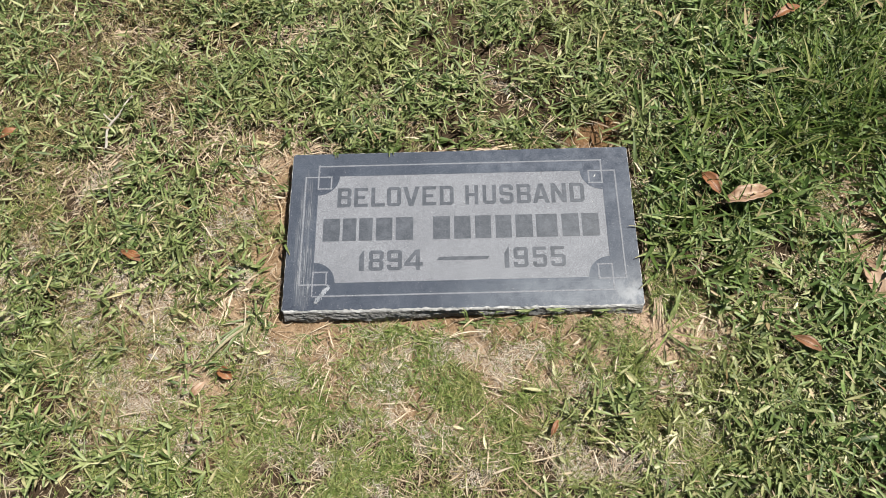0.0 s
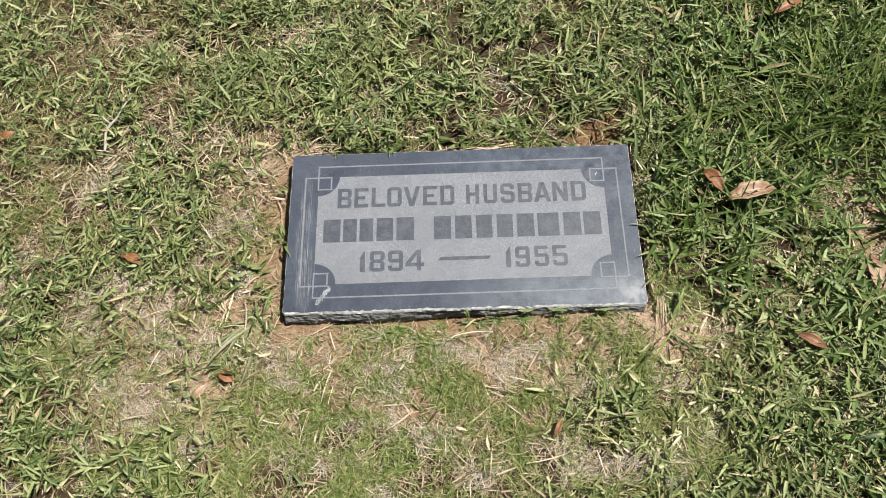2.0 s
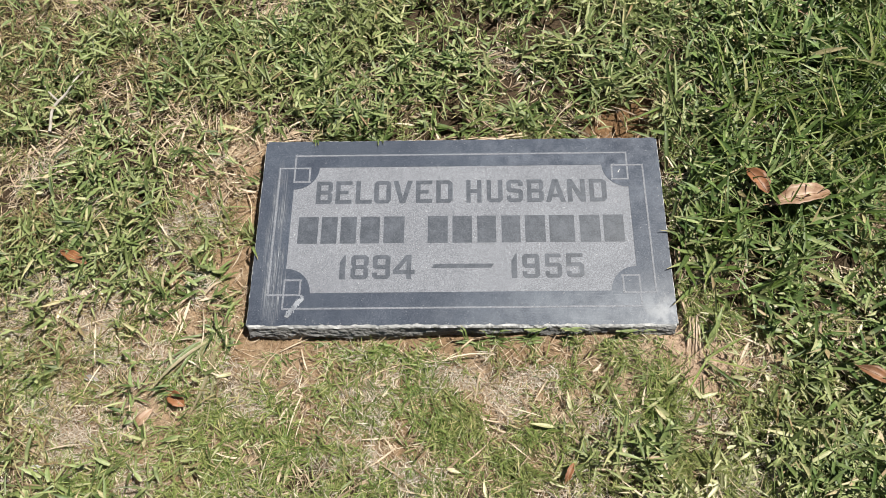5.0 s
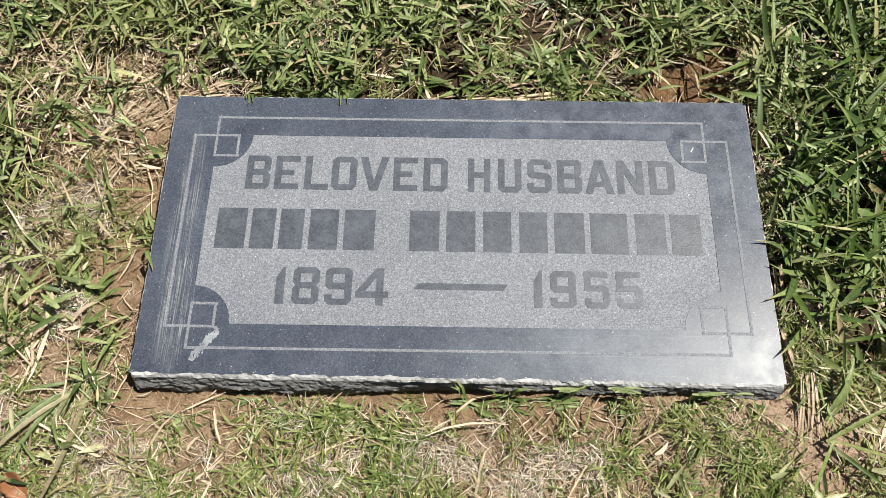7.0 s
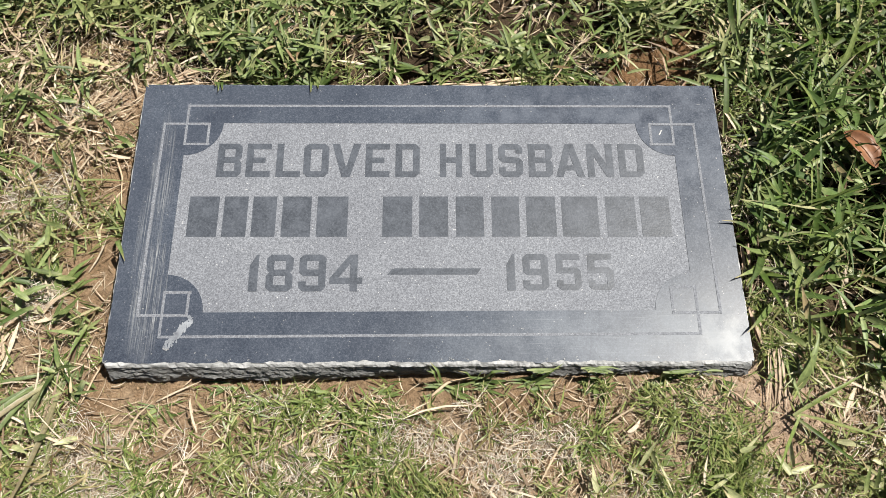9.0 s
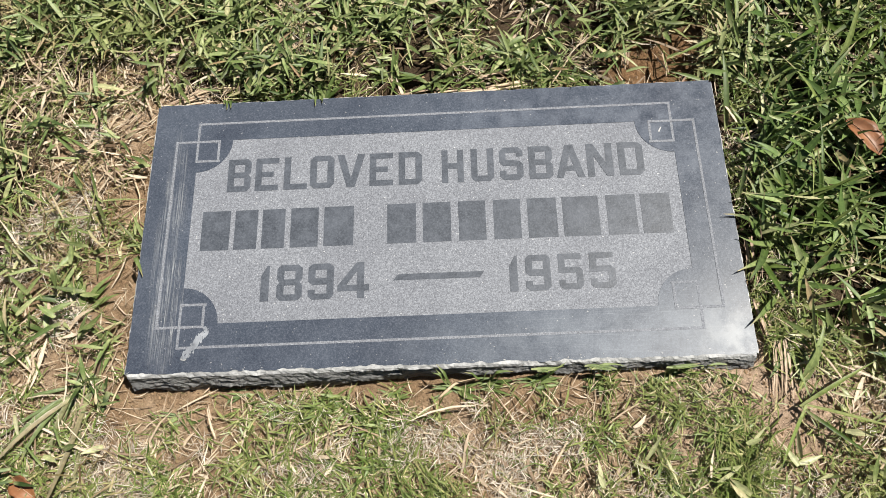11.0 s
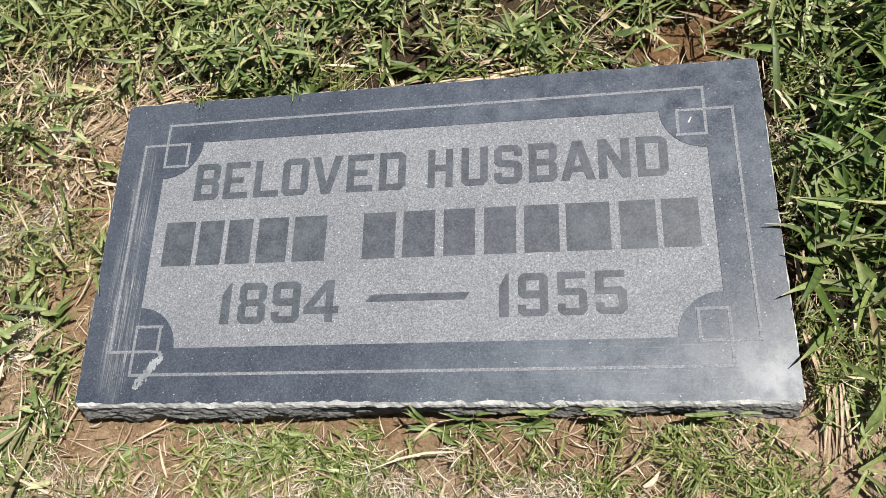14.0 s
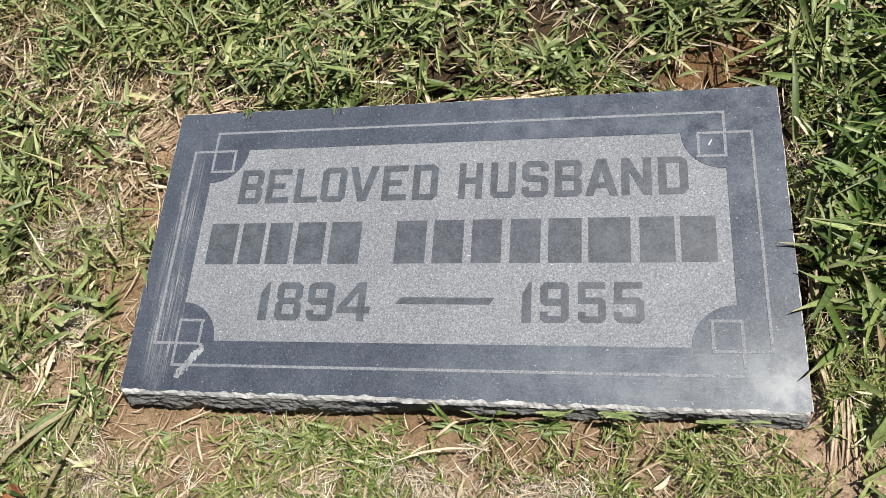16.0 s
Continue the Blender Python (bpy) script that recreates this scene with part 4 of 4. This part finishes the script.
# crumbs of soil on the bare patches
cx_, cy_ = sow(lambda x, y: np.clip(bare(x, y) + 0.25 * dry(x, y), 0, 1), 42000, (-0.8, 0.85, -0.6, 0.6))
cm = len(cx_)
size = 0.0005 + 0.0017 * rng.random(cm) ** 4
octa = np.array([(1, 0, 0), (0, 1, 0), (-1, 0, 0), (0, -1, 0), (0, 0, 1), (0, 0, -1)])
cv = octa[None] * size[:, None, None] * rng.uniform(0.6, 1.4, (cm, 6, 3))
cv += rng.normal(0, 0.25, (cm, 6, 3)) * size[:, None, None] + np.stack([cx_, cy_, height(cx_, cy_) + 0.3 * size], -1)[:, None]
tri = np.array([(0, 1, 4), (1, 2, 4), (2, 3, 4), (3, 0, 4), (1, 0, 5), (2, 1, 5), (3, 2, 5), (0, 3, 5)])
cf = (tri[None] + (np.arange(cm) * 6)[:, None, None]).reshape(-1, 3)
tagged(new("soil_crumbs", mesh_of("soil_crumbs", cv.reshape(-1, 3).tolist(), cf.tolist(), m_crumb)), "small crumbs of tan soil on bare ground", "soil", kind="stuff")


thatch("bleached_thatch", lambda x, y: np.clip(1.1 * dry(x, y) * step(0.35, 0.6, vn(x, y, 0.05, 61)) + 0.9 * blob(x, y, -0.19, -0.222, 0.13, 0.02) * step(0.35, 0.55, vn(x, y, 0.04, 64)) * (0.3 + 0.7 * step(0.3, 0.6, vn(x, y, 0.015, 62))) - 0.9 * bare(x, y), 0, 1) * (1 - 0.8 * step(0.30, 0.36, x) * step(-0.26, -0.2, y)) * (1 - 0.75 * step(0.1, 0.16, y)), 150000, (0.006, 0.022), (0.0003, 0.0009), (-0.1, 0.5), 0.011, "bleached grey-white dead grass in thin patches", m_bleached)


# ---- single tufts and blades close to the stone ----
def bent_blade(base, tip, width, arch, parent, material, name="blade", rings=7, sway=0.0):
    """One folded blade from base to tip, bowed upwards, as a part of its tuft."""
    b0, b2 = Vector(base), Vector(tip)
    d = b2 - b0
    b1 = (b0 + b2) / 2 + Vector((-d.y * sway, d.x * sway, arch))
    side = Vector((-d.y, d.x, 0)).normalized()
    bm = bmesh.new()
    rows = []
    for k in range(rings + 1):
        t = k / rings
        p = (1 - t) ** 2 * b0 + 2 * t * (1 - t) * b1 + t * t * b2
        w = 0.5 * width * max(0.05, min(0.5 + 2.2 * t, 1.0, 0.05 + 1.9 * (1 - t)))
        if abs(p.x) < SX + 0.003 and SY0 - 0.009 < p.y < SY1 + 0.003:
            p.z = max(p.z, TOP + 0.003)
        low = Vector((0, 0, -0.35 * w))
        rows.append([bm.verts.new(q - parent.location) for q in (p + side * w, p + low, p - side * w)])
    for a, c in zip(rows, rows[1:]):
        for i in range(2):
            bm.faces.new((a[i], a[i + 1], c[i + 1], c[i]))
    ob = part(name, bm, material, parent)
    smooth(ob.data)
    blade_lanes(ob.data, [(k / rings, i, 0.0) for k in range(rings + 1) for i in (-1, 0, 1)])
    return ob


def ground_z(x, y):
    return float(height(np.array([x]), np.array([y]))[0])


def tuft(x, y, count, reach, width, label, spread=(0, 360), lift=0.5, material=None, shortest=0.6):
    """A clump of single blades that spring from one foot."""
    root = tagged(new("grass_tuft"), label, "grass tuft", "tufts by the stone")
    z = ground_z(x, y)
    root.location = (x, y, z)
    for i in range(count):
        a = radians(random.uniform(*spread))
        L = reach * random.uniform(shortest, 1.1)
        up = L * lift * random.uniform(0.3, 1.2)
        bx, by = x + random.gauss(0, 0.004), y + random.gauss(0, 0.003)
        tx, ty = bx + L * math.cos(a), by + L * math.sin(a)
        tz = max(z + up, ground_z(tx, ty) + 0.003)
        if abs(tx) < SX + 0.004 and SY0 - 0.006 < ty < SY1 + 0.004:
            tz = max(tz, TOP + 0.006)
        bent_blade((bx, by, z), (tx, ty, tz), width * random.uniform(0.7, 1.2), L * random.uniform(0.05, 0.3), root, material or m_tuft, sway=random.gauss(0, 0.12))
    return root


tuft(0.014, -0.174, 16, 0.022, 0.0026, "green grass tuft leaning on the broken front edge", (130, 215), 0.35)
tuft(0.020, -0.174, 6, 0.026, 0.0034, "green grass tuft by the broken front edge", (-40, 60), 0.4)
tuft(-0.090, -0.186, 12, 0.030, 0.0034, "green grass tuft growing in bare soil", (120, 320), 0.45)
tuft(-0.158, -0.188, 14, 0.022, 0.0028, "small green grass tuft in bare soil", (140, 400), 0.45)
tuft(-0.255, -0.190, 12, 0.024, 0.0028, "small green grass tuft in bare soil", (140, 400), 0.4)
tuft(-0.045, -0.178, 12, 0.024, 0.0028, "small green grass tuft in bare soil", (140, 400), 0.4)
tuft(-0.195, -0.172, 7, 0.026, 0.003, "thin green grass shoots beside the slab", (150, 380), 0.3)
tuft(0.272, -0.170, 9, 0.020, 0.0030, "small green grass tuft at the slab's corner", (150, 390), 0.3)
tuft(0.215, -0.173, 12, 0.022, 0.0028, "low green grass shoots along the front edge", (150, 390), 0.4)
tuft(0.160, -0.172, 12, 0.024, 0.0028, "low green grass shoots along the front edge", (150, 390), 0.4)
tuft(0.095, -0.171, 11, 0.024, 0.0028, "low green grass shoots along the front edge", (130, 400), 0.4)
for x_ in (0.045, 0.095, 0.150, 0.205):
    tuft(x_ + random.gauss(0, 0.006), -0.1675, 6, 0.032, 0.0032, "green grass blades lying along the broken front edge", (-25, 9), 0.25)
    tuft(x_ + 0.02 + random.gauss(0, 0.006), -0.1690, 5, 0.028, 0.0030, "green grass blades lying along the broken front edge", (171, 205), 0.25)
tuft(0.262, -0.232, 11, 0.028, 0.0040, "broad-bladed green grass tuft by bare soil", (20, 200), 0.6)
tuft(0.210, -0.245, 11, 0.028, 0.0038, "broad-bladed green grass tuft", (0, 360), 0.5)
tuft(-0.124, 0.163, 12, 0.042, 0.0052, "green grass tuft behind the slab's back edge", (20, 190), 0.7)
for x_, y_ in ((0.000, 0.186), (0.030, 0.205), (0.058, 0.192), (0.082, 0.214), (0.108, 0.200), (0.132, 0.190), (0.160, 0.184), (-0.045, 0.190), (0.045, 0.232), (0.120, 0.232)):
    tuft(x_, y_, 11, 0.036, 0.0052, "short broad-bladed green grass tuft behind the slab", (0, 360), 0.5)
tuft(-0.128, 0.160, 3, 0.026, 0.0036, "grass blades tipping over the back edge", (240, 300), 0.9)
tuft(-0.230, 0.160, 3, 0.024, 0.0036, "grass blades tipping over the back edge", (240, 300), 0.9)
tuft(-0.362, -0.160, 17, 0.135, 0.0046, "long grey-green and reddish grass runners spreading from a clump", (183, 292), 0.13, m_runner, 0.3)
tuft(-0.345, -0.150, 14, 0.045, 0.0036, "grey-green grass clump beside the slab", (60, 300), 0.35, m_runner)
tuft(-0.372, -0.075, 14, 0.048, 0.0064, "broad blue-green grass blades fanning out beside the slab", (0, 360), 0.35)
tuft(0.352, -0.120, 12, 0.07, 0.0078, "long broad green grass blades at the slab's corner", (230, 330), 0.35)
tuft(0.350, -0.030, 12, 0.065, 0.0075, "long broad green grass blades beside the slab", (0, 360), 0.45)
tuft(0.345, 0.050, 12, 0.065, 0.0072, "long broad green grass blades beside the slab", (-90, 140), 0.5)

# lone blades lying over the slab's rim
for (bx, by), (tx, ty), w, lab in (((0.345, -0.052), (0.296, -0.074), 0.0058, "green grass blade reaching over the slab's side"),
                                   ((0.346, -0.088), (0.299, -0.129), 0.0058, "green grass blade reaching over the slab's side"),
                                   ((0.322, 0.100), (0.321, 0.188), 0.0062, "tall upright green grass blade by the slab's corner"),
                                   ((-0.318, -0.015), (-0.296, -0.056), 0.0050, "green grass blade touching the slab's side"),
                                   ((-0.325, -0.012), (-0.303, -0.030), 0.0062, "short broad grass blade touching the slab's side"),
                                   ((-0.318, 0.165), (-0.326, 0.224), 0.0052, "tall green grass blade behind the slab's corner"),
                                   ((0.345, -0.185), (0.368, -0.130), 0.0085, "long broad green grass blade at the slab's corner")):
    root = tagged(new("grass_shoot"), lab, "grass shoot", "shoots by the stone")
    root.location = (bx, by, ground_z(bx, by))
    bent_blade(root.location, (tx, ty, 0.037), w, 0.018, root, m_tuft)


# ---- dry stalks, twig and root ----
def tube(pts, radius, tip, sides=6, wobble=0.0):
    """A tapered round stalk along a line of points."""
    bm = bmesh.new()
    rows = []
    for i, p in enumerate(pts):
        p = Vector(p)
        d = (Vector(pts[min(i + 1, len(pts) - 1)]) - Vector(pts[max(i - 1, 0)])).normalized()
        u = d.cross(Vector((0, 0, 1))).normalized()
        w = u.cross(d)
        r = radius + (tip - radius) * i / (len(pts) - 1)
        r *= 1 + wobble * noise.noise(p * 180)
        rows.append([bm.verts.new(p + (u * math.cos(a) + w * math.sin(a)) * r) for a in [2 * math.pi * k / sides for k in range(sides)]])
    for a, c in zip(rows, rows[1:]):
        for k in range(sides):
            bm.faces.new((a[k], a[(k + 1) % sides], c[(k + 1) % sides], c[k]))
    bm.faces.new(rows[0])
    bm.faces.new(list(reversed(rows[-1])))
    bmesh.ops.recalc_face_normals(bm, faces=bm.faces)
    return bm


def line(p, q, rise, n=9, bend=0.004):
    """A slightly crooked line over the ground from p to q."""
    out = []
    dx, dy = q[0] - p[0], q[1] - p[1]
    ln = math.hypot(dx, dy)
    for i in range(n):
        t = i / (n - 1)
        o = bend * (math.sin(math.pi * t) + 0.5 * noise.noise(Vector((p[0] * 50 + t * 3, p[1] * 50, 4))))
        x, y = p[0] + dx * t - dy / ln * o, p[1] + dy * t + dx / ln * o
        out.append((x, y, ground_z(x, y) + rise + 0.003 * math.sin(math.pi * t)))
    return out


def lone(name, bm, material, label, category, group=""):
    me = bpy.data.meshes.new(name)
    bm.to_mesh(me)
    bm.free()
    me.materials.append(material)
    smooth(me)
    return tagged(new(name, me), label, category, group)


STALKS = (((0.000, -0.183), (0.039, -0.164), 0.0022), ((-0.060, -0.188), (-0.022, -0.200), 0.0014), ((-0.147, -0.232), (-0.066, -0.202), 0.0017), ((-0.107, -0.211), (-0.083, -0.183), 0.0013),
          ((-0.295, 0.163), (-0.230, 0.183), 0.0030), ((0.054, 0.161), (0.117, 0.178), 0.0030), ((-0.023, 0.160), (0.072, 0.166), 0.0022), ((0.060, 0.170), (0.130, 0.172), 0.0024), ((-0.310, -0.120), (-0.330, -0.190), 0.0018),
          ((-0.822, 0.405), (-0.796, 0.356), 0.0022), ((0.617, 0.419), (0.624, 0.391), 0.0022), ((-0.34, 0.08), (-0.325, 0.02), 0.0016), ((-0.345, -0.01), (-0.322, 0.04), 0.0015))
for p, q, r in STALKS:
    lone("dry_stalk", tube(line(p, q, r + (0.02 if abs(p[0]) > 0.5 else 0.004)), r * 0.7, r * 0.35, 6, 0.5), m_stem, "pale dry grass stalk lying on the soil", "dry stalk", "dry stalks")
twig = tagged(new("twig"), "thin bleached forked twig lying on the grass", "twig")
m_twig = leaf_material("bleached_wood", (0.26, 0.23, 0.2), (0.5, 0.47, 0.42))
part("stem", tube(line((-0.668, 0.176), (-0.629, 0.292), 0.027, 12, 0.012), 0.0026, 0.0014, 7, 0.4), m_twig, twig)
part("side_shoot", tube(line((-0.660, 0.232), (-0.690, 0.262), 0.029, 6, 0.002), 0.0018, 0.001, 6, 0.4), m_twig, twig)




def dead_sheath(p, q, width, count, label, lift=0.006):
    """A frayed dead stem: flat fibrous strips side by side."""
    root = tagged(new("dead_sheath"), label, "dead stem", "dead stems by the stone")
    root.location = (*p, ground_z(*p))
    dx, dy = q[0] - p[0], q[1] - p[1]
    ln = math.hypot(dx, dy)
    for i in range(count):
        o = width * ((i + 0.5) / count - 0.5)
        fray = o + random.gauss(0, 0.0035)
        far_end = random.uniform(0.75, 1.08)
        base = (p[0] - dy / ln * o, p[1] + dx / ln * o, ground_z(*p) + lift * random.uniform(0.6, 1.4))
        tx, ty = p[0] + dx * far_end - dy / ln * fray, p[1] + dy * far_end + dx / ln * fray
        bent_blade(base, (tx, ty, ground_z(tx, ty) + random.uniform(0.002, 0.006)), width / count * random.uniform(1.0, 1.7), random.uniform(0.0, 0.006), root, m_dead, "strip", sway=random.gauss(0, 0.05))


m_dead = blade_material("dead_sheath", [(0.0, (0.22, 0.14, 0.10)), (0.5, (0.40, 0.29, 0.22)), (1.0, (0.58, 0.46, 0.37))], (0.36, 0.25, 0.19), 0.4, 0.05, island=False, rough=0.7, foot=(0.40, 0.29, 0.22))
dead_sheath((0.318, -0.095), (0.330, -0.168), 0.010, 6, "frayed tan dead grass stem beside the slab", 0.014)
dead_sheath((0.330, -0.140), (0.326, -0.205), 0.012, 7, "frayed tan dead grass stem on bare soil")
dead_sheath((0.322, -0.030), (0.320, -0.085), 0.008, 5, "brown dead grass stem in the gap beside the slab", 0.014)
dead_sheath((0.030, 0.160), (0.135, 0.176), 0.010, 7, "flat dry straw-coloured stem behind the slab", 0.012)
dead_sheath((-0.055, 0.158), (0.060, 0.163), 0.008, 6, "flat dry straw-coloured stem behind the slab", 0.010)
dead_sheath((0.055, 0.178), (0.105, 0.196), 0.007, 5, "frayed pale dead stem behind the slab", 0.014)
dead_sheath((-0.300, 0.160), (-0.235, 0.180), 0.009, 6, "flat dry straw-coloured stem behind the slab's corner", 0.012)
dead_sheath((0.222, 0.190), (0.226, 0.222), 0.007, 5, "frayed pale dead stem at the edge of a small hollow", 0.012)
dead_sheath((0.283, 0.163), (0.287, 0.182), 0.006, 4, "frayed pale dead stem at the edge of a small hollow", 0.010)
dead_sheath((0.268, 0.176), (0.262, 0.222), 0.004, 3, "thin brown stem across a small hollow", 0.016)


lone("root", tube(line((0.275, -0.169), (0.306, -0.196), 0.004, bend=-0.003), 0.0017, 0.0011, 7, 0.8), m_dead, "thin pale root lying across bare soil", "root")


# ---- fallen leaves ----
def fallen_leaf(p, q, width, material, rise, curl, label, tilt=0.0):
    x0, y0 = p
    x1, y1 = q
    ln = math.hypot(x1 - x0, y1 - y0)
    z = ground_z((x0 + x1) / 2, (y0 + y1) / 2) + rise
    root = tagged(new("fallen_leaf"), label, "leaf", "fallen leaves")
    root.matrix_basis = pose(x0, y0, z, 0, 0, math.degrees(math.atan2(y1 - y0, x1 - x0)))
    bm = bmesh.new()
    n_, c_ = 12, 6
    sheets = []
    for zz in (0.0, -0.0005):
        rows = []
        for i in range(n_ + 1):
            t = i / n_
            half = 0.5 * width * max(0.03, math.sin(math.pi * min(1, t * 0.96 + 0.02)) ** 0.75)
            half *= 1 + 0.35 * noise.noise(Vector((x0 * 40 + t * 7, y0 * 40, 0)))
            row = []
            for k in range(c_ + 1):
                s_ = -1 + 2 * k / c_
                yy = s_ * half
                lift = curl * abs(s_) ** 1.6 * half + 0.10 * ln * math.sin(math.pi * t) + tilt * yy + 0.0012 * noise.noise(Vector((t * 7 + x0 * 30, s_ * 3, 5)))
                row.append(bm.verts.new((t * ln, yy, lift + zz)))
            rows.append(row)
        sheets.append(rows)
        for a, c in zip(rows, rows[1:]):
            for k in range(c_):
                quad = (a[k], a[k + 1], c[k + 1], c[k])
                bm.faces.new(quad if zz == 0 else quad[::-1])
    top_s, low_s = sheets
    for i in range(n_):
        bm.faces.new((top_s[i][0], top_s[i + 1][0], low_s[i + 1][0], low_s[i][0]))
        bm.faces.new((top_s[i + 1][c_], top_s[i][c_], low_s[i][c_], low_s[i + 1][c_]))
    bmesh.ops.recalc_face_normals(bm, faces=bm.faces)
    ob = part("leaf_blade", bm, material, root)
    smooth(ob.data)
    pts = [(ln * (-0.12 + 1.05 * i / 9), 0, 0.10 * ln * math.sin(math.pi * max(0, min(1, -0.12 + 1.05 * i / 9))) + 0.0005) for i in range(10)]
    part("midrib", tube(pts, 0.0007, 0.0003, 5), m_rib, ob, "thin midrib and stalk")


fallen_leaf((0.430, 0.084), (0.455, 0.042), 0.028, m_leaf_brown, 0.040, 0.5, "rusty brown curled fallen leaf in long grass")
fallen_leaf((0.455, 0.024), (0.545, 0.042), 0.031, m_leaf_tan, 0.041, 0.7, "tan dry fallen leaf lying on long grass")
fallen_leaf((-0.601, -0.035), (-0.556, -0.057), 0.016, m_leaf_brown, 0.024, 0.4, "small reddish brown fallen leaf on the lawn")
fallen_leaf((-0.408, -0.247), (-0.383, -0.266), 0.019, m_leaf_brown, 0.012, 0.6, "reddish brown fallen leaf on dry thatch")
fallen_leaf((-0.448, -0.296), (-0.427, -0.270), 0.014, m_leaf_tan, 0.010, 0.3, "small orange-tan fallen leaf on dry thatch")
fallen_leaf((0.616, 0.422), (0.673, 0.450), 0.020, m_leaf_brown, 0.038, 0.5, "light brown narrow fallen leaf on the lawn")
fallen_leaf((0.562, 0.388), (0.582, 0.376), 0.011, m_leaf_tan, 0.036, 0.3, "small tan leaf scrap on the lawn")
fallen_leaf((-0.876, 0.208), (-0.846, 0.226), 0.018, m_leaf_brown, 0.028, 0.5, "rusty brown fallen leaf on the lawn")
fallen_leaf((0.537, -0.216), (0.577, -0.240), 0.020, m_leaf_dark, 0.032, 0.5, "dark brown dead leaf in long grass")
fallen_leaf((0.640, -0.028), (0.690, -0.034), 0.013, m_leaf_tan, 0.014, 0.4, "narrow brown dead leaf on dry thatch")
fallen_leaf((0.690, -0.072), (0.702, -0.165), 0.036, m_leaf_tan, 0.012, 0.4, "dry tan leaf on bare thatch")
fallen_leaf((0.137, -0.366), (0.149, -0.342), 0.009, m_leaf_brown, 0.022, 0.5, "small brown withered leaf tip")
fallen_leaf((-0.590, -0.354), (-0.567, -0.349), 0.011, m_leaf_grey, 0.006, 0.9, "grey-white bleached leaf scrap on thatch")
fallen_leaf((-0.536, -0.224), (-0.515, -0.228), 0.009, m_leaf_grey, 0.006, 0.9, "grey-white bleached leaf scrap on thatch")
